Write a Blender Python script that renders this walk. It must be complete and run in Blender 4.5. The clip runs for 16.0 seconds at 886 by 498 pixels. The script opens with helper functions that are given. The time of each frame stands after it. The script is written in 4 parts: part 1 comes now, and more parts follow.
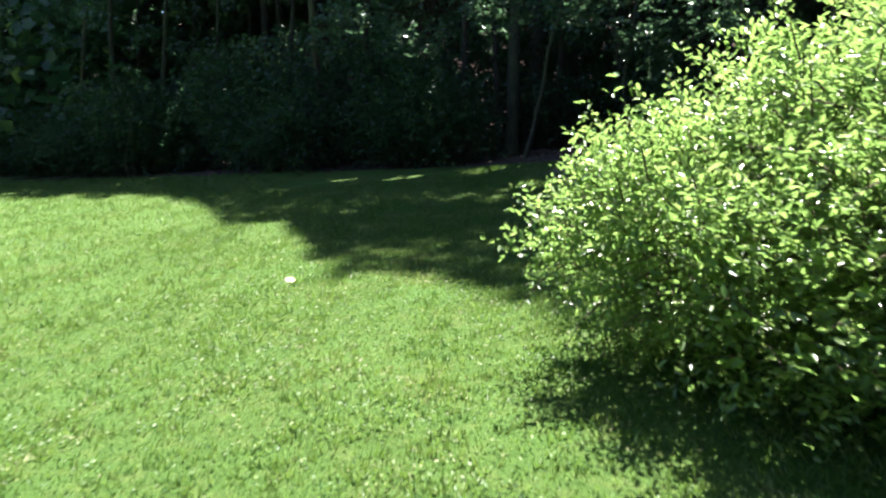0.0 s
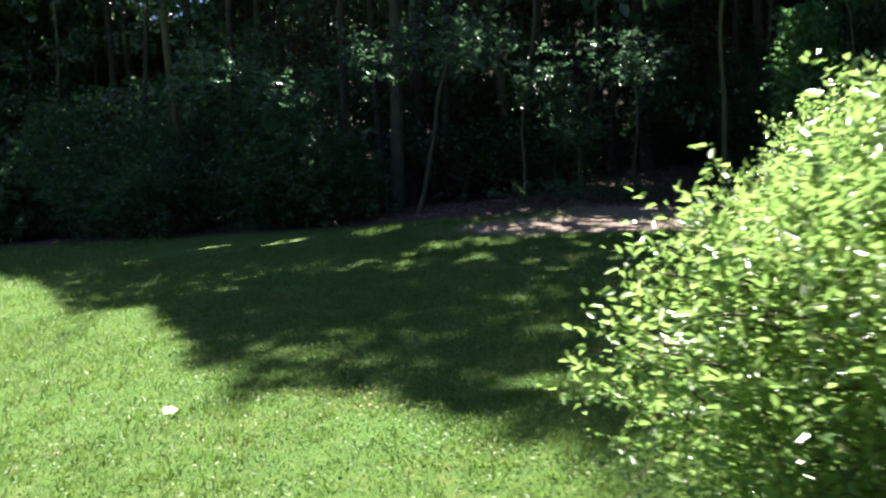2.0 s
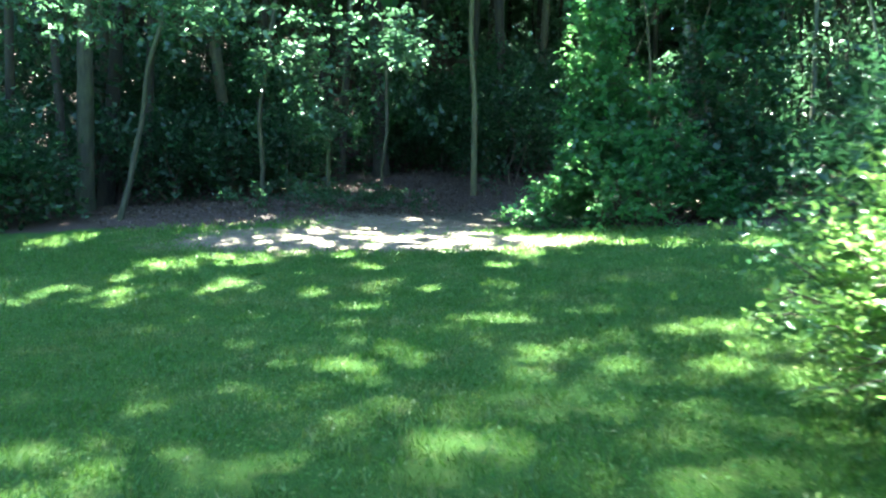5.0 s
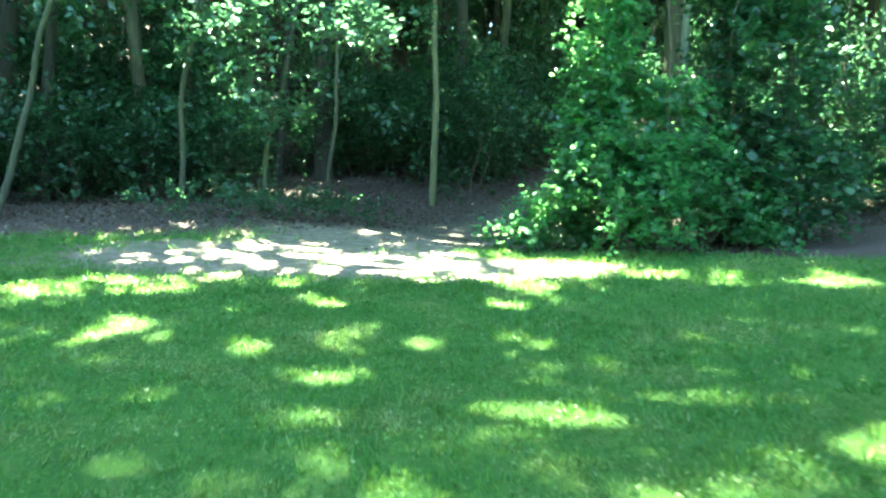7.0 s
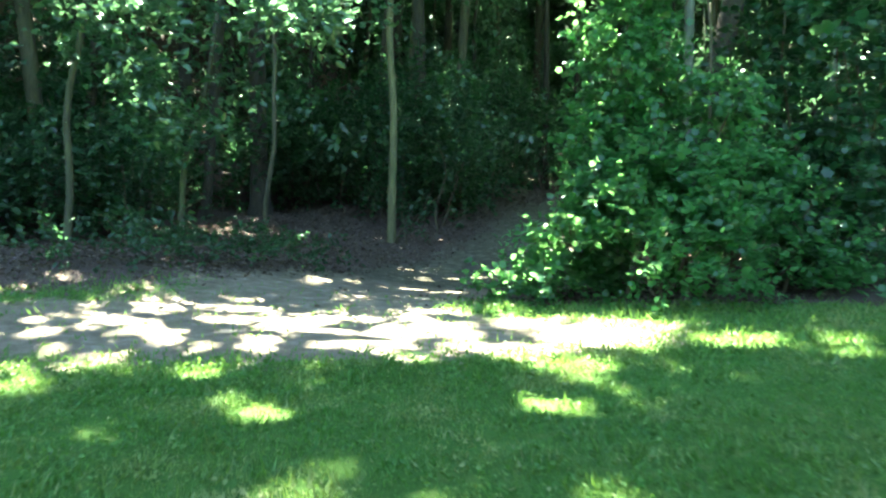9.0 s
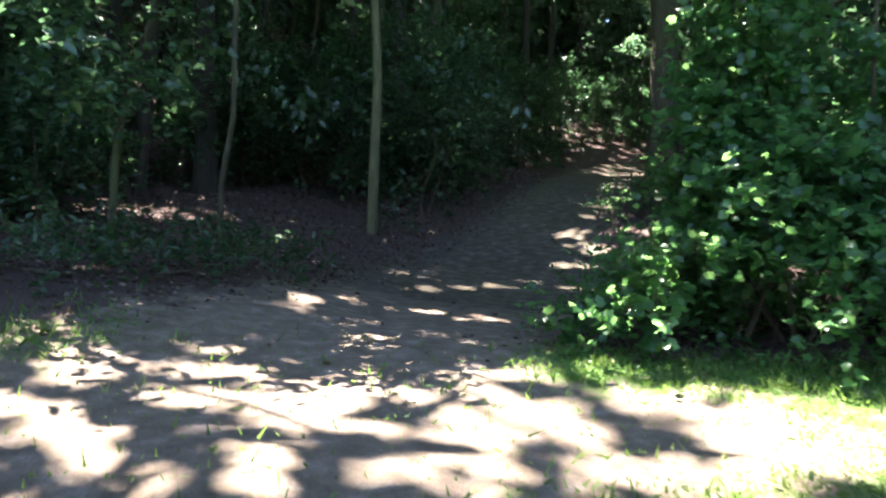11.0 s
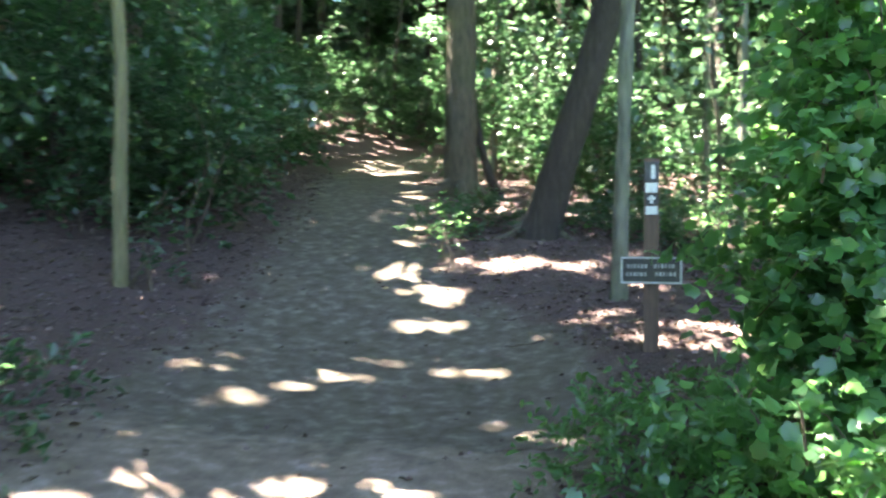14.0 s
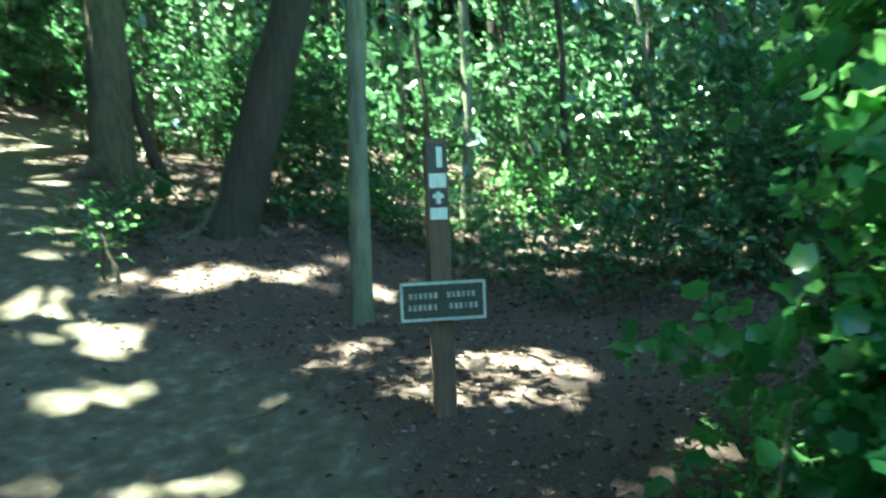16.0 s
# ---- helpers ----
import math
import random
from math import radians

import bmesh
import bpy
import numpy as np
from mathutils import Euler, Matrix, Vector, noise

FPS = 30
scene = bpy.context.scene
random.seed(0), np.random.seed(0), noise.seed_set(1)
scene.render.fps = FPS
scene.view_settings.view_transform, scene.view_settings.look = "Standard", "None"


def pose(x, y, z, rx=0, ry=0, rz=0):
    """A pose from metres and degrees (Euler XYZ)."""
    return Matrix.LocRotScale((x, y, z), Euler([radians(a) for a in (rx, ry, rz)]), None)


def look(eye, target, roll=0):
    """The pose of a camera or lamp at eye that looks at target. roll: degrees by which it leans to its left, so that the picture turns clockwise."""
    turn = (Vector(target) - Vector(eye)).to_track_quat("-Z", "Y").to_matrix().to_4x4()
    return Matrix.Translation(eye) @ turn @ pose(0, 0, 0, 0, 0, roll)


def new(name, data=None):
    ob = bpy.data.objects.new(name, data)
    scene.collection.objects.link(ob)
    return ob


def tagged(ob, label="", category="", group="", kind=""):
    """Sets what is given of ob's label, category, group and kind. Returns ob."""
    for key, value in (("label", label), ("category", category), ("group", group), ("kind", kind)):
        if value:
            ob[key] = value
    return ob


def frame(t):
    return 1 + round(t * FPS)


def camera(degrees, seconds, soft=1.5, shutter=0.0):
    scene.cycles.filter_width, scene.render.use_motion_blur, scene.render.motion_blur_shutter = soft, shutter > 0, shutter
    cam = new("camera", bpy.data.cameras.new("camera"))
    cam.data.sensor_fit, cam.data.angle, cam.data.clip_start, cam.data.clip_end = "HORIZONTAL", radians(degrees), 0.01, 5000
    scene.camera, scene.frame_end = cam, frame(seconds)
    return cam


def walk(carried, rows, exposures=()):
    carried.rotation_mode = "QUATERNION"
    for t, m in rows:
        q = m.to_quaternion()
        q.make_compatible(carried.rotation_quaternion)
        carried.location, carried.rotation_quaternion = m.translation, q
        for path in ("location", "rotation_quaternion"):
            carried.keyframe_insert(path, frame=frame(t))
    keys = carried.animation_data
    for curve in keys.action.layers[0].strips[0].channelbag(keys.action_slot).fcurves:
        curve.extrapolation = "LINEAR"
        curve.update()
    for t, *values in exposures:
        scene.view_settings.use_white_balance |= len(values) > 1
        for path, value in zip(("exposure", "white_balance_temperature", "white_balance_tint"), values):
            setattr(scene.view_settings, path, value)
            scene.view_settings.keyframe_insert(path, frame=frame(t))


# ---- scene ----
cam = camera(54.9, 16.0, 2.2, 0.6)
PATH = [
    (0.0, pose(0.000, 0.000, 1.320, 85.80, -1.80, 0.10)),
    (0.5, pose(-0.095, 0.549, 1.373, 86.70, -2.00, -1.70)),
    (1.0, pose(-0.158, 1.109, 1.426, 88.20, -1.40, -3.00)),
    (1.5, pose(-0.359, 1.616, 1.489, 89.70, -1.80, -7.10)),
    (2.0, pose(-0.528, 2.165, 1.510, 89.40, 0.40, -9.10)),
    (2.5, pose(-0.697, 2.777, 1.542, 87.10, 0.10, -11.90)),
    (3.0, pose(-0.739, 3.305, 1.563, 86.00, -0.60, -14.20)),
    (3.5, pose(-0.760, 3.854, 1.595, 87.40, -1.00, -20.30)),
    (4.0, pose(-0.760, 4.435, 1.626, 89.30, 0.60, -27.40)),
    (6.5, pose(0.053, 7.572, 1.806, 89.80, -1.60, -32.80)),
    (7.0, pose(0.327, 8.216, 1.859, 90.40, -2.20, -35.00)),
    (7.5, pose(0.644, 8.860, 1.901, 91.90, -1.60, -31.60)),
    (8.0, pose(0.961, 9.451, 1.964, 93.30, -1.20, -38.50)),
    (8.5, pose(1.299, 10.011, 1.996, 92.90, -0.80, -38.50)),
    (11.0, pose(2.530, 13.082, 2.489, 90.90, -2.20, -43.36)),
    (11.5, pose(2.704, 13.575, 2.662, 88.80, -2.10, -44.06)),
    (12.0, pose(2.966, 14.086, 2.823, 88.70, -0.20, -42.46)),
    (12.5, pose(3.201, 14.607, 2.984, 89.20, 2.00, -48.46)),
    (13.0, pose(3.534, 15.085, 3.058, 88.20, 1.80, -54.66)),
    (13.5, pose(3.857, 15.589, 3.132, 88.90, -0.30, -58.96)),
    (14.0, pose(4.209, 15.980, 3.206, 90.10, -0.30, -62.46)),
    (14.5, pose(4.731, 16.344, 3.305, 88.90, 1.30, -70.06)),
    (15.0, pose(5.179, 16.685, 3.392, 90.10, 1.40, -75.16)),
    (15.5, pose(5.716, 16.956, 3.460, 90.20, 2.30, -80.66)),
    (16.0, pose(6.237, 17.193, 3.534, 87.40, 2.40, -85.46)),
]
EXPOSURE = [(0.0, 2.45, 6500, 10), (3.0, 2.45, 6500, 14), (4.2, 3.75, 5900, 2), (6.3, 5.8, 6500, -30), (8.7, 5.45, 7000, -22), (10.8, 4.3, 6800, 10), (13.0, 5.6, 7300, 10), (14.0, 5.9, 7200, 10), (15.0, 5.7, 6700, -24), (16.0, 5.4, 6550, -30)]
walk(cam, PATH, EXPOSURE)

# ---------- world, sun ----------
SUN_AZ, SUN_EL = radians(3.0), radians(68.0)      # azimuth from +y towards +x, elevation
TO_SUN = Vector((math.sin(SUN_AZ) * math.cos(SUN_EL), math.cos(SUN_AZ) * math.cos(SUN_EL), math.sin(SUN_EL)))
world = bpy.data.worlds.new("sky")
scene.world = world
world.use_nodes = True
wn = world.node_tree
sky = wn.nodes.new("ShaderNodeTexSky")
sky.sky_type = 'NISHITA'
sky.sun_disc = False
sky.sun_elevation = SUN_EL
sky.sun_rotation = SUN_AZ
sky.altitude, sky.air_density, sky.dust_density = 300.0, 0.6, 0.4      # a clear, deep blue sky
wn.links.new(sky.outputs[0], wn.nodes["Background"].inputs[0])
wn.nodes["Background"].inputs[1].default_value = 0.05
sun_data = bpy.data.lights.new("sun", 'SUN')
sun_data.energy, sun_data.angle, sun_data.color = 5.0, radians(0.55), (1.0, 0.95, 0.89)
sun = new("sun", sun_data)
sun.matrix_world = look((0, 0, 60), Vector((0, 0, 60)) - TO_SUN)
tagged(sun, "the sun above the woods", "sun", kind="structure")


# ---------- materials ----------
def material(name, rough=0.7):
    m = bpy.data.materials.new(name)
    m.use_nodes = True
    b = m.node_tree.nodes["Principled BSDF"]
    b.inputs["Roughness"].default_value = rough
    return m, m.node_tree, b


def node(nt, kind, **values):
    n = nt.nodes.new(kind)
    for k, v in values.items():
        n.inputs[k.replace("_", " ")].default_value = v
    return n


def ramp(nt, fac, stops):
    r = nt.nodes.new("ShaderNodeValToRGB")
    e = r.color_ramp.elements
    while len(e) < len(stops):
        e.new(0.5)
    for k, (p, c) in enumerate(stops):
        e[k].position, e[k].color = p, (*c, 1)
    nt.links.new(fac, r.inputs[0])
    return r.outputs[0]


def noise_tex(nt, scale, detail=6.0, rough=0.6, coord="Object"):
    tc = nt.nodes.new("ShaderNodeTexCoord")
    n = node(nt, "ShaderNodeTexNoise", Scale=scale, Detail=detail, Roughness=rough)
    nt.links.new(tc.outputs[coord], n.inputs["Vector"])
    return n.outputs["Fac"]


def mixcol(nt, fac, a, b, blend="MIX"):
    m = nt.nodes.new("ShaderNodeMix")
    m.data_type, m.blend_type = 'RGBA', blend
    for slot, v in ((0, fac), (6, a), (7, b)):
        if isinstance(v, (int, float)):
            m.inputs[slot].default_value = v
        elif isinstance(v, tuple):
            m.inputs[slot].default_value = (*v, 1)
        else:
            nt.links.new(v, m.inputs[slot])
    return m.outputs[2]


def bump(nt, b, fac, strength=0.4, dist=0.02):
    n = node(nt, "ShaderNodeBump", Strength=strength, Distance=dist)
    nt.links.new(fac, n.inputs["Height"])
    nt.links.new(n.outputs[0], b.inputs["Normal"])


def leaf_material(name, stops, trans, rough=0.42, share=0.4, spec=0.5):
    """Leaf: glossy skin, colour varied leaf by leaf, light shining through."""
    m, nt, b = material(name, rough)
    geo = nt.nodes.new("ShaderNodeNewGeometry")
    col = ramp(nt, geo.outputs["Random Per Island"], stops)
    mott = noise_tex(nt, 9.0, 3.0)
    col2 = mixcol(nt, mott, col, (0.05, 0.08, 0.02), "SOFT_LIGHT")
    nt.links.new(col2, b.inputs["Base Color"])
    b.inputs["Specular IOR Level"].default_value = spec
    t = nt.nodes.new("ShaderNodeBsdfTranslucent")
    tcol = mixcol(nt, 0.55, col2, trans, "MIX")
    nt.links.new(tcol, t.inputs[0])
    mx = nt.nodes.new("ShaderNodeMixShader")
    mx.inputs[0].default_value = share
    nt.links.new(b.outputs[0], mx.inputs[1])
    nt.links.new(t.outputs[0], mx.inputs[2])
    nt.links.new(mx.outputs[0], nt.nodes["Material Output"].inputs[0])
    return m


def bark_material(name, dark, light, scale=6.0, moss=0.0):
    m, nt, b = material(name, 0.9)
    tc = nt.nodes.new("ShaderNodeTexCoord")
    mp = nt.nodes.new("ShaderNodeMapping")
    mp.inputs["Scale"].default_value = (1, 1, 0.22)
    nt.links.new(tc.outputs["Object"], mp.inputs[0])
    n = node(nt, "ShaderNodeTexNoise", Scale=scale * 4, Detail=7.0, Roughness=0.65)
    nt.links.new(mp.outputs[0], n.inputs["Vector"])
    col = ramp(nt, n.outputs["Fac"], [(0.3, dark), (0.7, light)])
    big = noise_tex(nt, 1.6, 4.0)
    f = nt.nodes.new("ShaderNodeMapRange")
    f.inputs[1].default_value, f.inputs[2].default_value, f.inputs[4].default_value = 0.45, 0.7, max(moss, 0.25)
    nt.links.new(big, f.inputs[0])
    col = mixcol(nt, f.outputs[0], col, (0.10, 0.12, 0.05) if moss else tuple(c * 0.6 for c in dark))
    nt.links.new(col, b.inputs["Base Color"])
    bump(nt, b, n.outputs["Fac"], 1.0, 0.045)
    return m


LEAF_BUSH = leaf_material("bush_leaf", [(0.0, (0.08, 0.17, 0.045)), (0.4, (0.15, 0.26, 0.07)), (0.8, (0.25, 0.36, 0.105)), (0.96, (0.36, 0.39, 0.15)), (1.0, (0.50, 0.47, 0.30))], (0.35, 0.56, 0.15), 0.28, 0.5, 1.0)
# dark leaves: part of the wood's shade is put into their colour
LEAF_DARK = leaf_material("shaded_leaf", [(0.0, (0.021, 0.06, 0.028)), (0.6, (0.038, 0.095, 0.042)), (1.0, (0.09, 0.15, 0.075))], (0.15, 0.35, 0.14), 0.32, 0.36, 0.6)
LEAF_MAPLE = leaf_material("maple_leaf", [(0.0, (0.04, 0.12, 0.05)), (0.6, (0.05, 0.155, 0.07)), (1.0, (0.10, 0.23, 0.09))], (0.30, 0.60, 0.19), 0.3, 0.6, 0.9)
LEAF_CANOPY = leaf_material("canopy_leaf", [(0.0, (0.03, 0.09, 0.038)), (0.7, (0.06, 0.145, 0.06)), (1.0, (0.11, 0.18, 0.10))], (0.18, 0.34, 0.17), 0.3, 0.34, 1.0)
GRASS_MAT = leaf_material("grass_blade", [(0.0, (0.06, 0.15, 0.036)), (0.5, (0.115, 0.23, 0.054)), (0.9, (0.18, 0.295, 0.08)), (0.98, (0.28, 0.30, 0.12)), (1.0, (0.38, 0.36, 0.22))], (0.26, 0.42, 0.08), 0.5, 0.35, 0.4)


def patchy(m):
    """Worn, yellowed and lusher patches across a lawn."""
    nt = m.node_tree
    b = nt.nodes["Principled BSDF"]
    src = b.inputs["Base Color"].links[0].from_socket
    dry = ramp(nt, noise_tex(nt, 1.3, 6.0, 0.7), [(0.49, (0, 0, 0)), (0.66, (0.8, 0.8, 0.8))])
    lush = ramp(nt, noise_tex(nt, 3.4, 5.0, 0.6), [(0.5, (0, 0, 0)), (0.68, (0.7, 0.7, 0.7))])
    col = mixcol(nt, lush, src, (0.05, 0.15, 0.028))
    col = mixcol(nt, dry, col, (0.29, 0.27, 0.11))
    nt.links.new(col, b.inputs["Base Color"])


patchy(GRASS_MAT)
LITTER_MAT = leaf_material("dry_leaf", [(0.0, (0.065, 0.045, 0.037)), (0.5, (0.145, 0.096, 0.089)), (1.0, (0.34, 0.26, 0.265))], (0.22, 0.13, 0.07), 0.6, 0.15, 0.4)
BARK_DARK = bark_material("dark_bark", (0.018, 0.014, 0.010), (0.054, 0.043, 0.031), 5.0)
BARK_BROWN = bark_material("brown_bark", (0.032, 0.026, 0.017), (0.118, 0.098, 0.064), 5.0, 0.3)
BARK_PALE = bark_material("pale_bark", (0.07, 0.062, 0.03), (0.20, 0.175, 0.09), 4.0, 0.4)
BARK_GREY = bark_material("smooth_grey_bark", (0.06, 0.064, 0.045), (0.175, 0.18, 0.135), 3.0, 0.55)
# darker copy of the pale bark, with the wood's shade in its colour
BARK_PALE_SHADED = bark_material("shaded_pale_bark", (0.026, 0.024, 0.016), (0.075, 0.068, 0.045), 4.0, 0.4)
TWIG = bark_material("twig_bark", (0.06, 0.045, 0.03), (0.17, 0.13, 0.09), 12.0)


def ground_material():
    m, nt, b = material("lawn_dirt_and_litter", 0.95)
    b.inputs["Specular IOR Level"].default_value = 0.2
    fine, mid, big = noise_tex(nt, 60.0, 8.0, 0.7), noise_tex(nt, 7.0, 6.0), noise_tex(nt, 0.7, 5.0)
    turf = ramp(nt, fine, [(0.28, (0.025, 0.05, 0.011)), (0.5, (0.055, 0.115, 0.02)), (0.72, (0.12, 0.19, 0.04))])
    turf = mixcol(nt, ramp(nt, mid, [(0.5, (0, 0, 0)), (0.8, (0.55, 0.55, 0.55))]), turf, (0.17, 0.19, 0.06))
    turf = mixcol(nt, ramp(nt, big, [(0.45, (0, 0, 0)), (0.75, (0.5, 0.5, 0.5))]), turf, (0.06, 0.15, 0.03))
    soil = ramp(nt, mid, [(0.3, (0.135, 0.10, 0.075)), (0.55, (0.235, 0.182, 0.145)), (0.75, (0.365, 0.305, 0.275))])
    soil = mixcol(nt, ramp(nt, fine, [(0.45, (0, 0, 0)), (0.7, (0.7, 0.7, 0.7))]), soil, (0.10, 0.084, 0.068))
    mould = ramp(nt, fine, [(0.3, (0.045, 0.031, 0.025)), (0.55, (0.105, 0.069, 0.064)), (0.75, (0.24, 0.18, 0.185))])
    mould = mixcol(nt, ramp(nt, mid, [(0.5, (0, 0, 0)), (0.75, (0.6, 0.6, 0.6))]), mould, (0.07, 0.064, 0.055))
    a = nt.nodes.new("ShaderNodeAttribute")
    a.attribute_name = "cover"
    sep = nt.nodes.new("ShaderNodeSeparateColor")
    nt.links.new(a.outputs["Color"], sep.inputs[0])

    def rough_edge(src):
        add = nt.nodes.new("ShaderNodeMath")
        add.operation = 'ADD'
        nt.links.new(src, add.inputs[0])
        nz = nt.nodes.new("ShaderNodeMapRange")
        nz.inputs[3].default_value, nz.inputs[4].default_value = -0.55, 0.55
        nt.links.new(noise_tex(nt, 3.2, 8.0, 0.75), nz.inputs[0])
        nt.links.new(nz.outputs[0], add.inputs[1])
        return ramp(nt, add.outputs[0], [(0.42, (0, 0, 0)), (0.58, (1, 1, 1))])
    dark_soil = ramp(nt, mid, [(0.3, (0.074, 0.062, 0.046)), (0.55, (0.13, 0.108, 0.086)), (0.75, (0.24, 0.206, 0.185))])
    soil = mixcol(nt, rough_edge(sep.outputs[2]), soil, dark_soil)
    col = mixcol(nt, rough_edge(sep.outputs[1]), turf, mould)
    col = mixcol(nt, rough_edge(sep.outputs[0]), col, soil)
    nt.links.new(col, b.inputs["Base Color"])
    bump(nt, b, fine, 0.9, 0.03)
    return m


GROUND_MAT = ground_material()


# ---------- the lie of the land ----------
def soft(v, lo, hi):
    """Follows v between lo and hi and levels off beyond."""
    w = 12.0
    v = np.where(v > hi, hi + w * np.tanh((v - hi) / w), v)
    return np.where(v < lo, lo + w * np.tanh((v - lo) / w), v)


def land(x, y):
    x, y = np.asarray(x, float), np.asarray(y, float)
    sx, sy = soft(x, -14.0, 30.0), soft(y, -8.0, 42.0)

    def hump(cx, cy, s):
        return np.exp(-((x - cx) ** 2 + (y - cy) ** 2) / (2 * s * s))
    z = -0.405 + 0.1223 * sx + 0.099 * sy - 0.085 * hump(5, 15, 3.5) + 0.254 * hump(17.5, 23, 3.5) + 0.149 * hump(0, 6, 4)
    z = z - 0.474 * hump(9.5, 19.5, 2.5) + 0.302 * hump(4.5, 20, 2.5)
    # a wooded hillside added behind, to close off the sky between the trees
    up = np.clip((y - np.maximum(wood_edge(x), 24) - 8) / 24, 0, 1) * np.clip((34 - x) / 14, 0, 1)
    z = z + 13 * up * up * (3 - 2 * up)
    # wooded bank rising beyond the bend of the trail
    z = z + 2.6 * hump(27.5, 37, 4.5) + 1.2 * hump(14, 34, 4.0) + 0.15 * hump(10.72, 17.6, 0.7)
    return z + 0.025 * np.sin(x * 1.7 + 0.6 * np.sin(y * 1.3)) * np.cos(y * 1.9 + x * 0.4)


def z_at(x, y):
    return float(land(x, y))


TRAIL = np.array([(5.0, 16.9), (6.0, 17.6), (7.4, 18.6), (9.4, 19.7), (11.1, 20.6), (13.2, 21.8), (15.2, 23.0), (17.5, 24.4), (20, 26.0), (22.2, 27.2), (24.5, 27.6), (29, 27.0)])


def trail_distance(x, y):
    x, y = np.asarray(x, float), np.asarray(y, float)
    best = np.full(x.shape, 1e9)
    for a, b in zip(TRAIL[:-1], TRAIL[1:]):
        d = b - a
        t = np.clip(((x - a[0]) * d[0] + (y - a[1]) * d[1]) / (d @ d), 0, 1)
        best = np.minimum(best, np.hypot(x - a[0] - t * d[0], y - a[1] - t * d[1]))
    return best


def ellipse(x, y, cx, cy, ra, rb, ang):
    """1 at the centre of an ellipse, 0 on its rim, negative outside."""
    c, s = math.cos(radians(ang)), math.sin(radians(ang))
    u, v = (x - cx) * c + (y - cy) * s, -(x - cx) * s + (y - cy) * c
    return 1 - np.hypot(u / ra, v / rb)


def dirt_cover(x, y):
    w = np.interp(x, [4, 8, 12, 20], [1.5, 1.45, 1.15, 1.0])
    d = 1.0 - trail_distance(x, y) / w * 0.55
    d = np.maximum(d, 0.5 + 0.55 * ellipse(x, y, 4.5, 16.35, 3.1, 1.0, -34))
    d = np.maximum(d, 0.5 + 1.0 * ellipse(x, y, 9.6, 18.6, 2.4, 1.0, 22))
    return np.clip(d, 0, 1)


def wood_edge(x):
    return np.interp(x, [-60, -30, -14, -6, -0.7, 1.4, 3.0, 5.2, 6.6, 7.9, 9.2, 14, 25, 60], [76, 48, 33, 26.8, 22.9, 20.2, 18.4, 18.0, 17.0, 15.6, 13.5, 8.0, -3, -40])


def wood_cover(x, y):
    return np.clip(0.5 + (y - wood_edge(x)) * 0.45, 0, 1)


# canopy shade: lawn that lies in the open sun, and sun flecks under the trees
def open_lawn(x, y):
    edge = np.interp(x, [-40, -13.5, -6.6, -2.44, -0.96, 0.0, 0.45, 1.0, 1.6, 2.0, 3.2, 4.6, 6, 9, 14, 30], [55, 26.4, 21.0, 12.7, 8.9, 7.15, 6.5, 6.0, 6.1, 7.0, 7.0, 6.5, 4.4, 1.0, -4, -20])
    wob = 0.55 * np.sin(x * 2.3 + 1) + 0.35 * np.sin(x * 5.1 + y * 2.0)
    return (y < edge + wob * 0.8)


# gaps in the canopy, each by the sunny spot below it: x, y, half-length, half-width, turn, openness
GAPS_LAWN = [
    (2.86, 15.99, 0.35, 0.25, -40, 0.8), (3.1, 13.4, 0.2, 0.15, -35, 0.8), (4.9, 13.67, 0.25, 0.2, -44, 0.9), (7.0, 13.8, 0.25, 0.2, -50, 0.9),
    (7.1, 13.3, 0.45, 0.25, -43, 0.9), (6.4, 12.8, 0.2, 0.15, -44, 0.9), (4.83, 11.96, 0.2, 0.15, -39, 0.9), (5.5, 14.05, 0.55, 0.3, -46, 0.95),
    (3.6, 14.65, 0.25, 0.15, -32, 0.8), (3.3, 15.5, 0.35, 0.15, -41, 0.8), (0.9, 14.7, 0.4, 0.45, -35, 0.8), (1.35, 15.9, 0.3, 0.4, -26, 0.75),
    (1.85, 14.5, 0.35, 0.5, -40, 0.7), (2.6, 12.7, 0.2, 0.14, -33, 0.8), (3.1, 11.3, 0.22, 0.14, -33, 0.7), (7.8, 12.65, 0.4, 0.3, -41, 0.9)]
GAPS_LAWN_NEAR = [
    (2.9, 10.3, 0.22, 0.12, -34, 0.5), (4.2, 10.05, 0.2, 0.3, -42, 0.7), (0.87, 12.75, 0.3, 0.3, -40, 0.6), (1.5, 10.75, 0.2, 0.1, -36, 0.4),
    (1.27, 7.23, 0.5, 0.2, -30, 0.7), (0.95, 7.6, 0.3, 0.12, -33, 0.6), (0.1, 8.6, 0.3, 0.1, -28, 0.6), (-0.6, 9.7, 0.35, 0.15, -38, 0.7),
    (0.2, 15.4, 0.8, 0.4, 10, 0.4), (3.4, 14.9, 0.9, 0.4, -10, 0.45), (6.9, 14.1, 1.2, 0.4, -30, 0.5), (6.6, 15.3, 0.6, 0.35, -39, 0.95),
    (2.2, 16.3, 1.0, 0.35, -20, 0.85)]
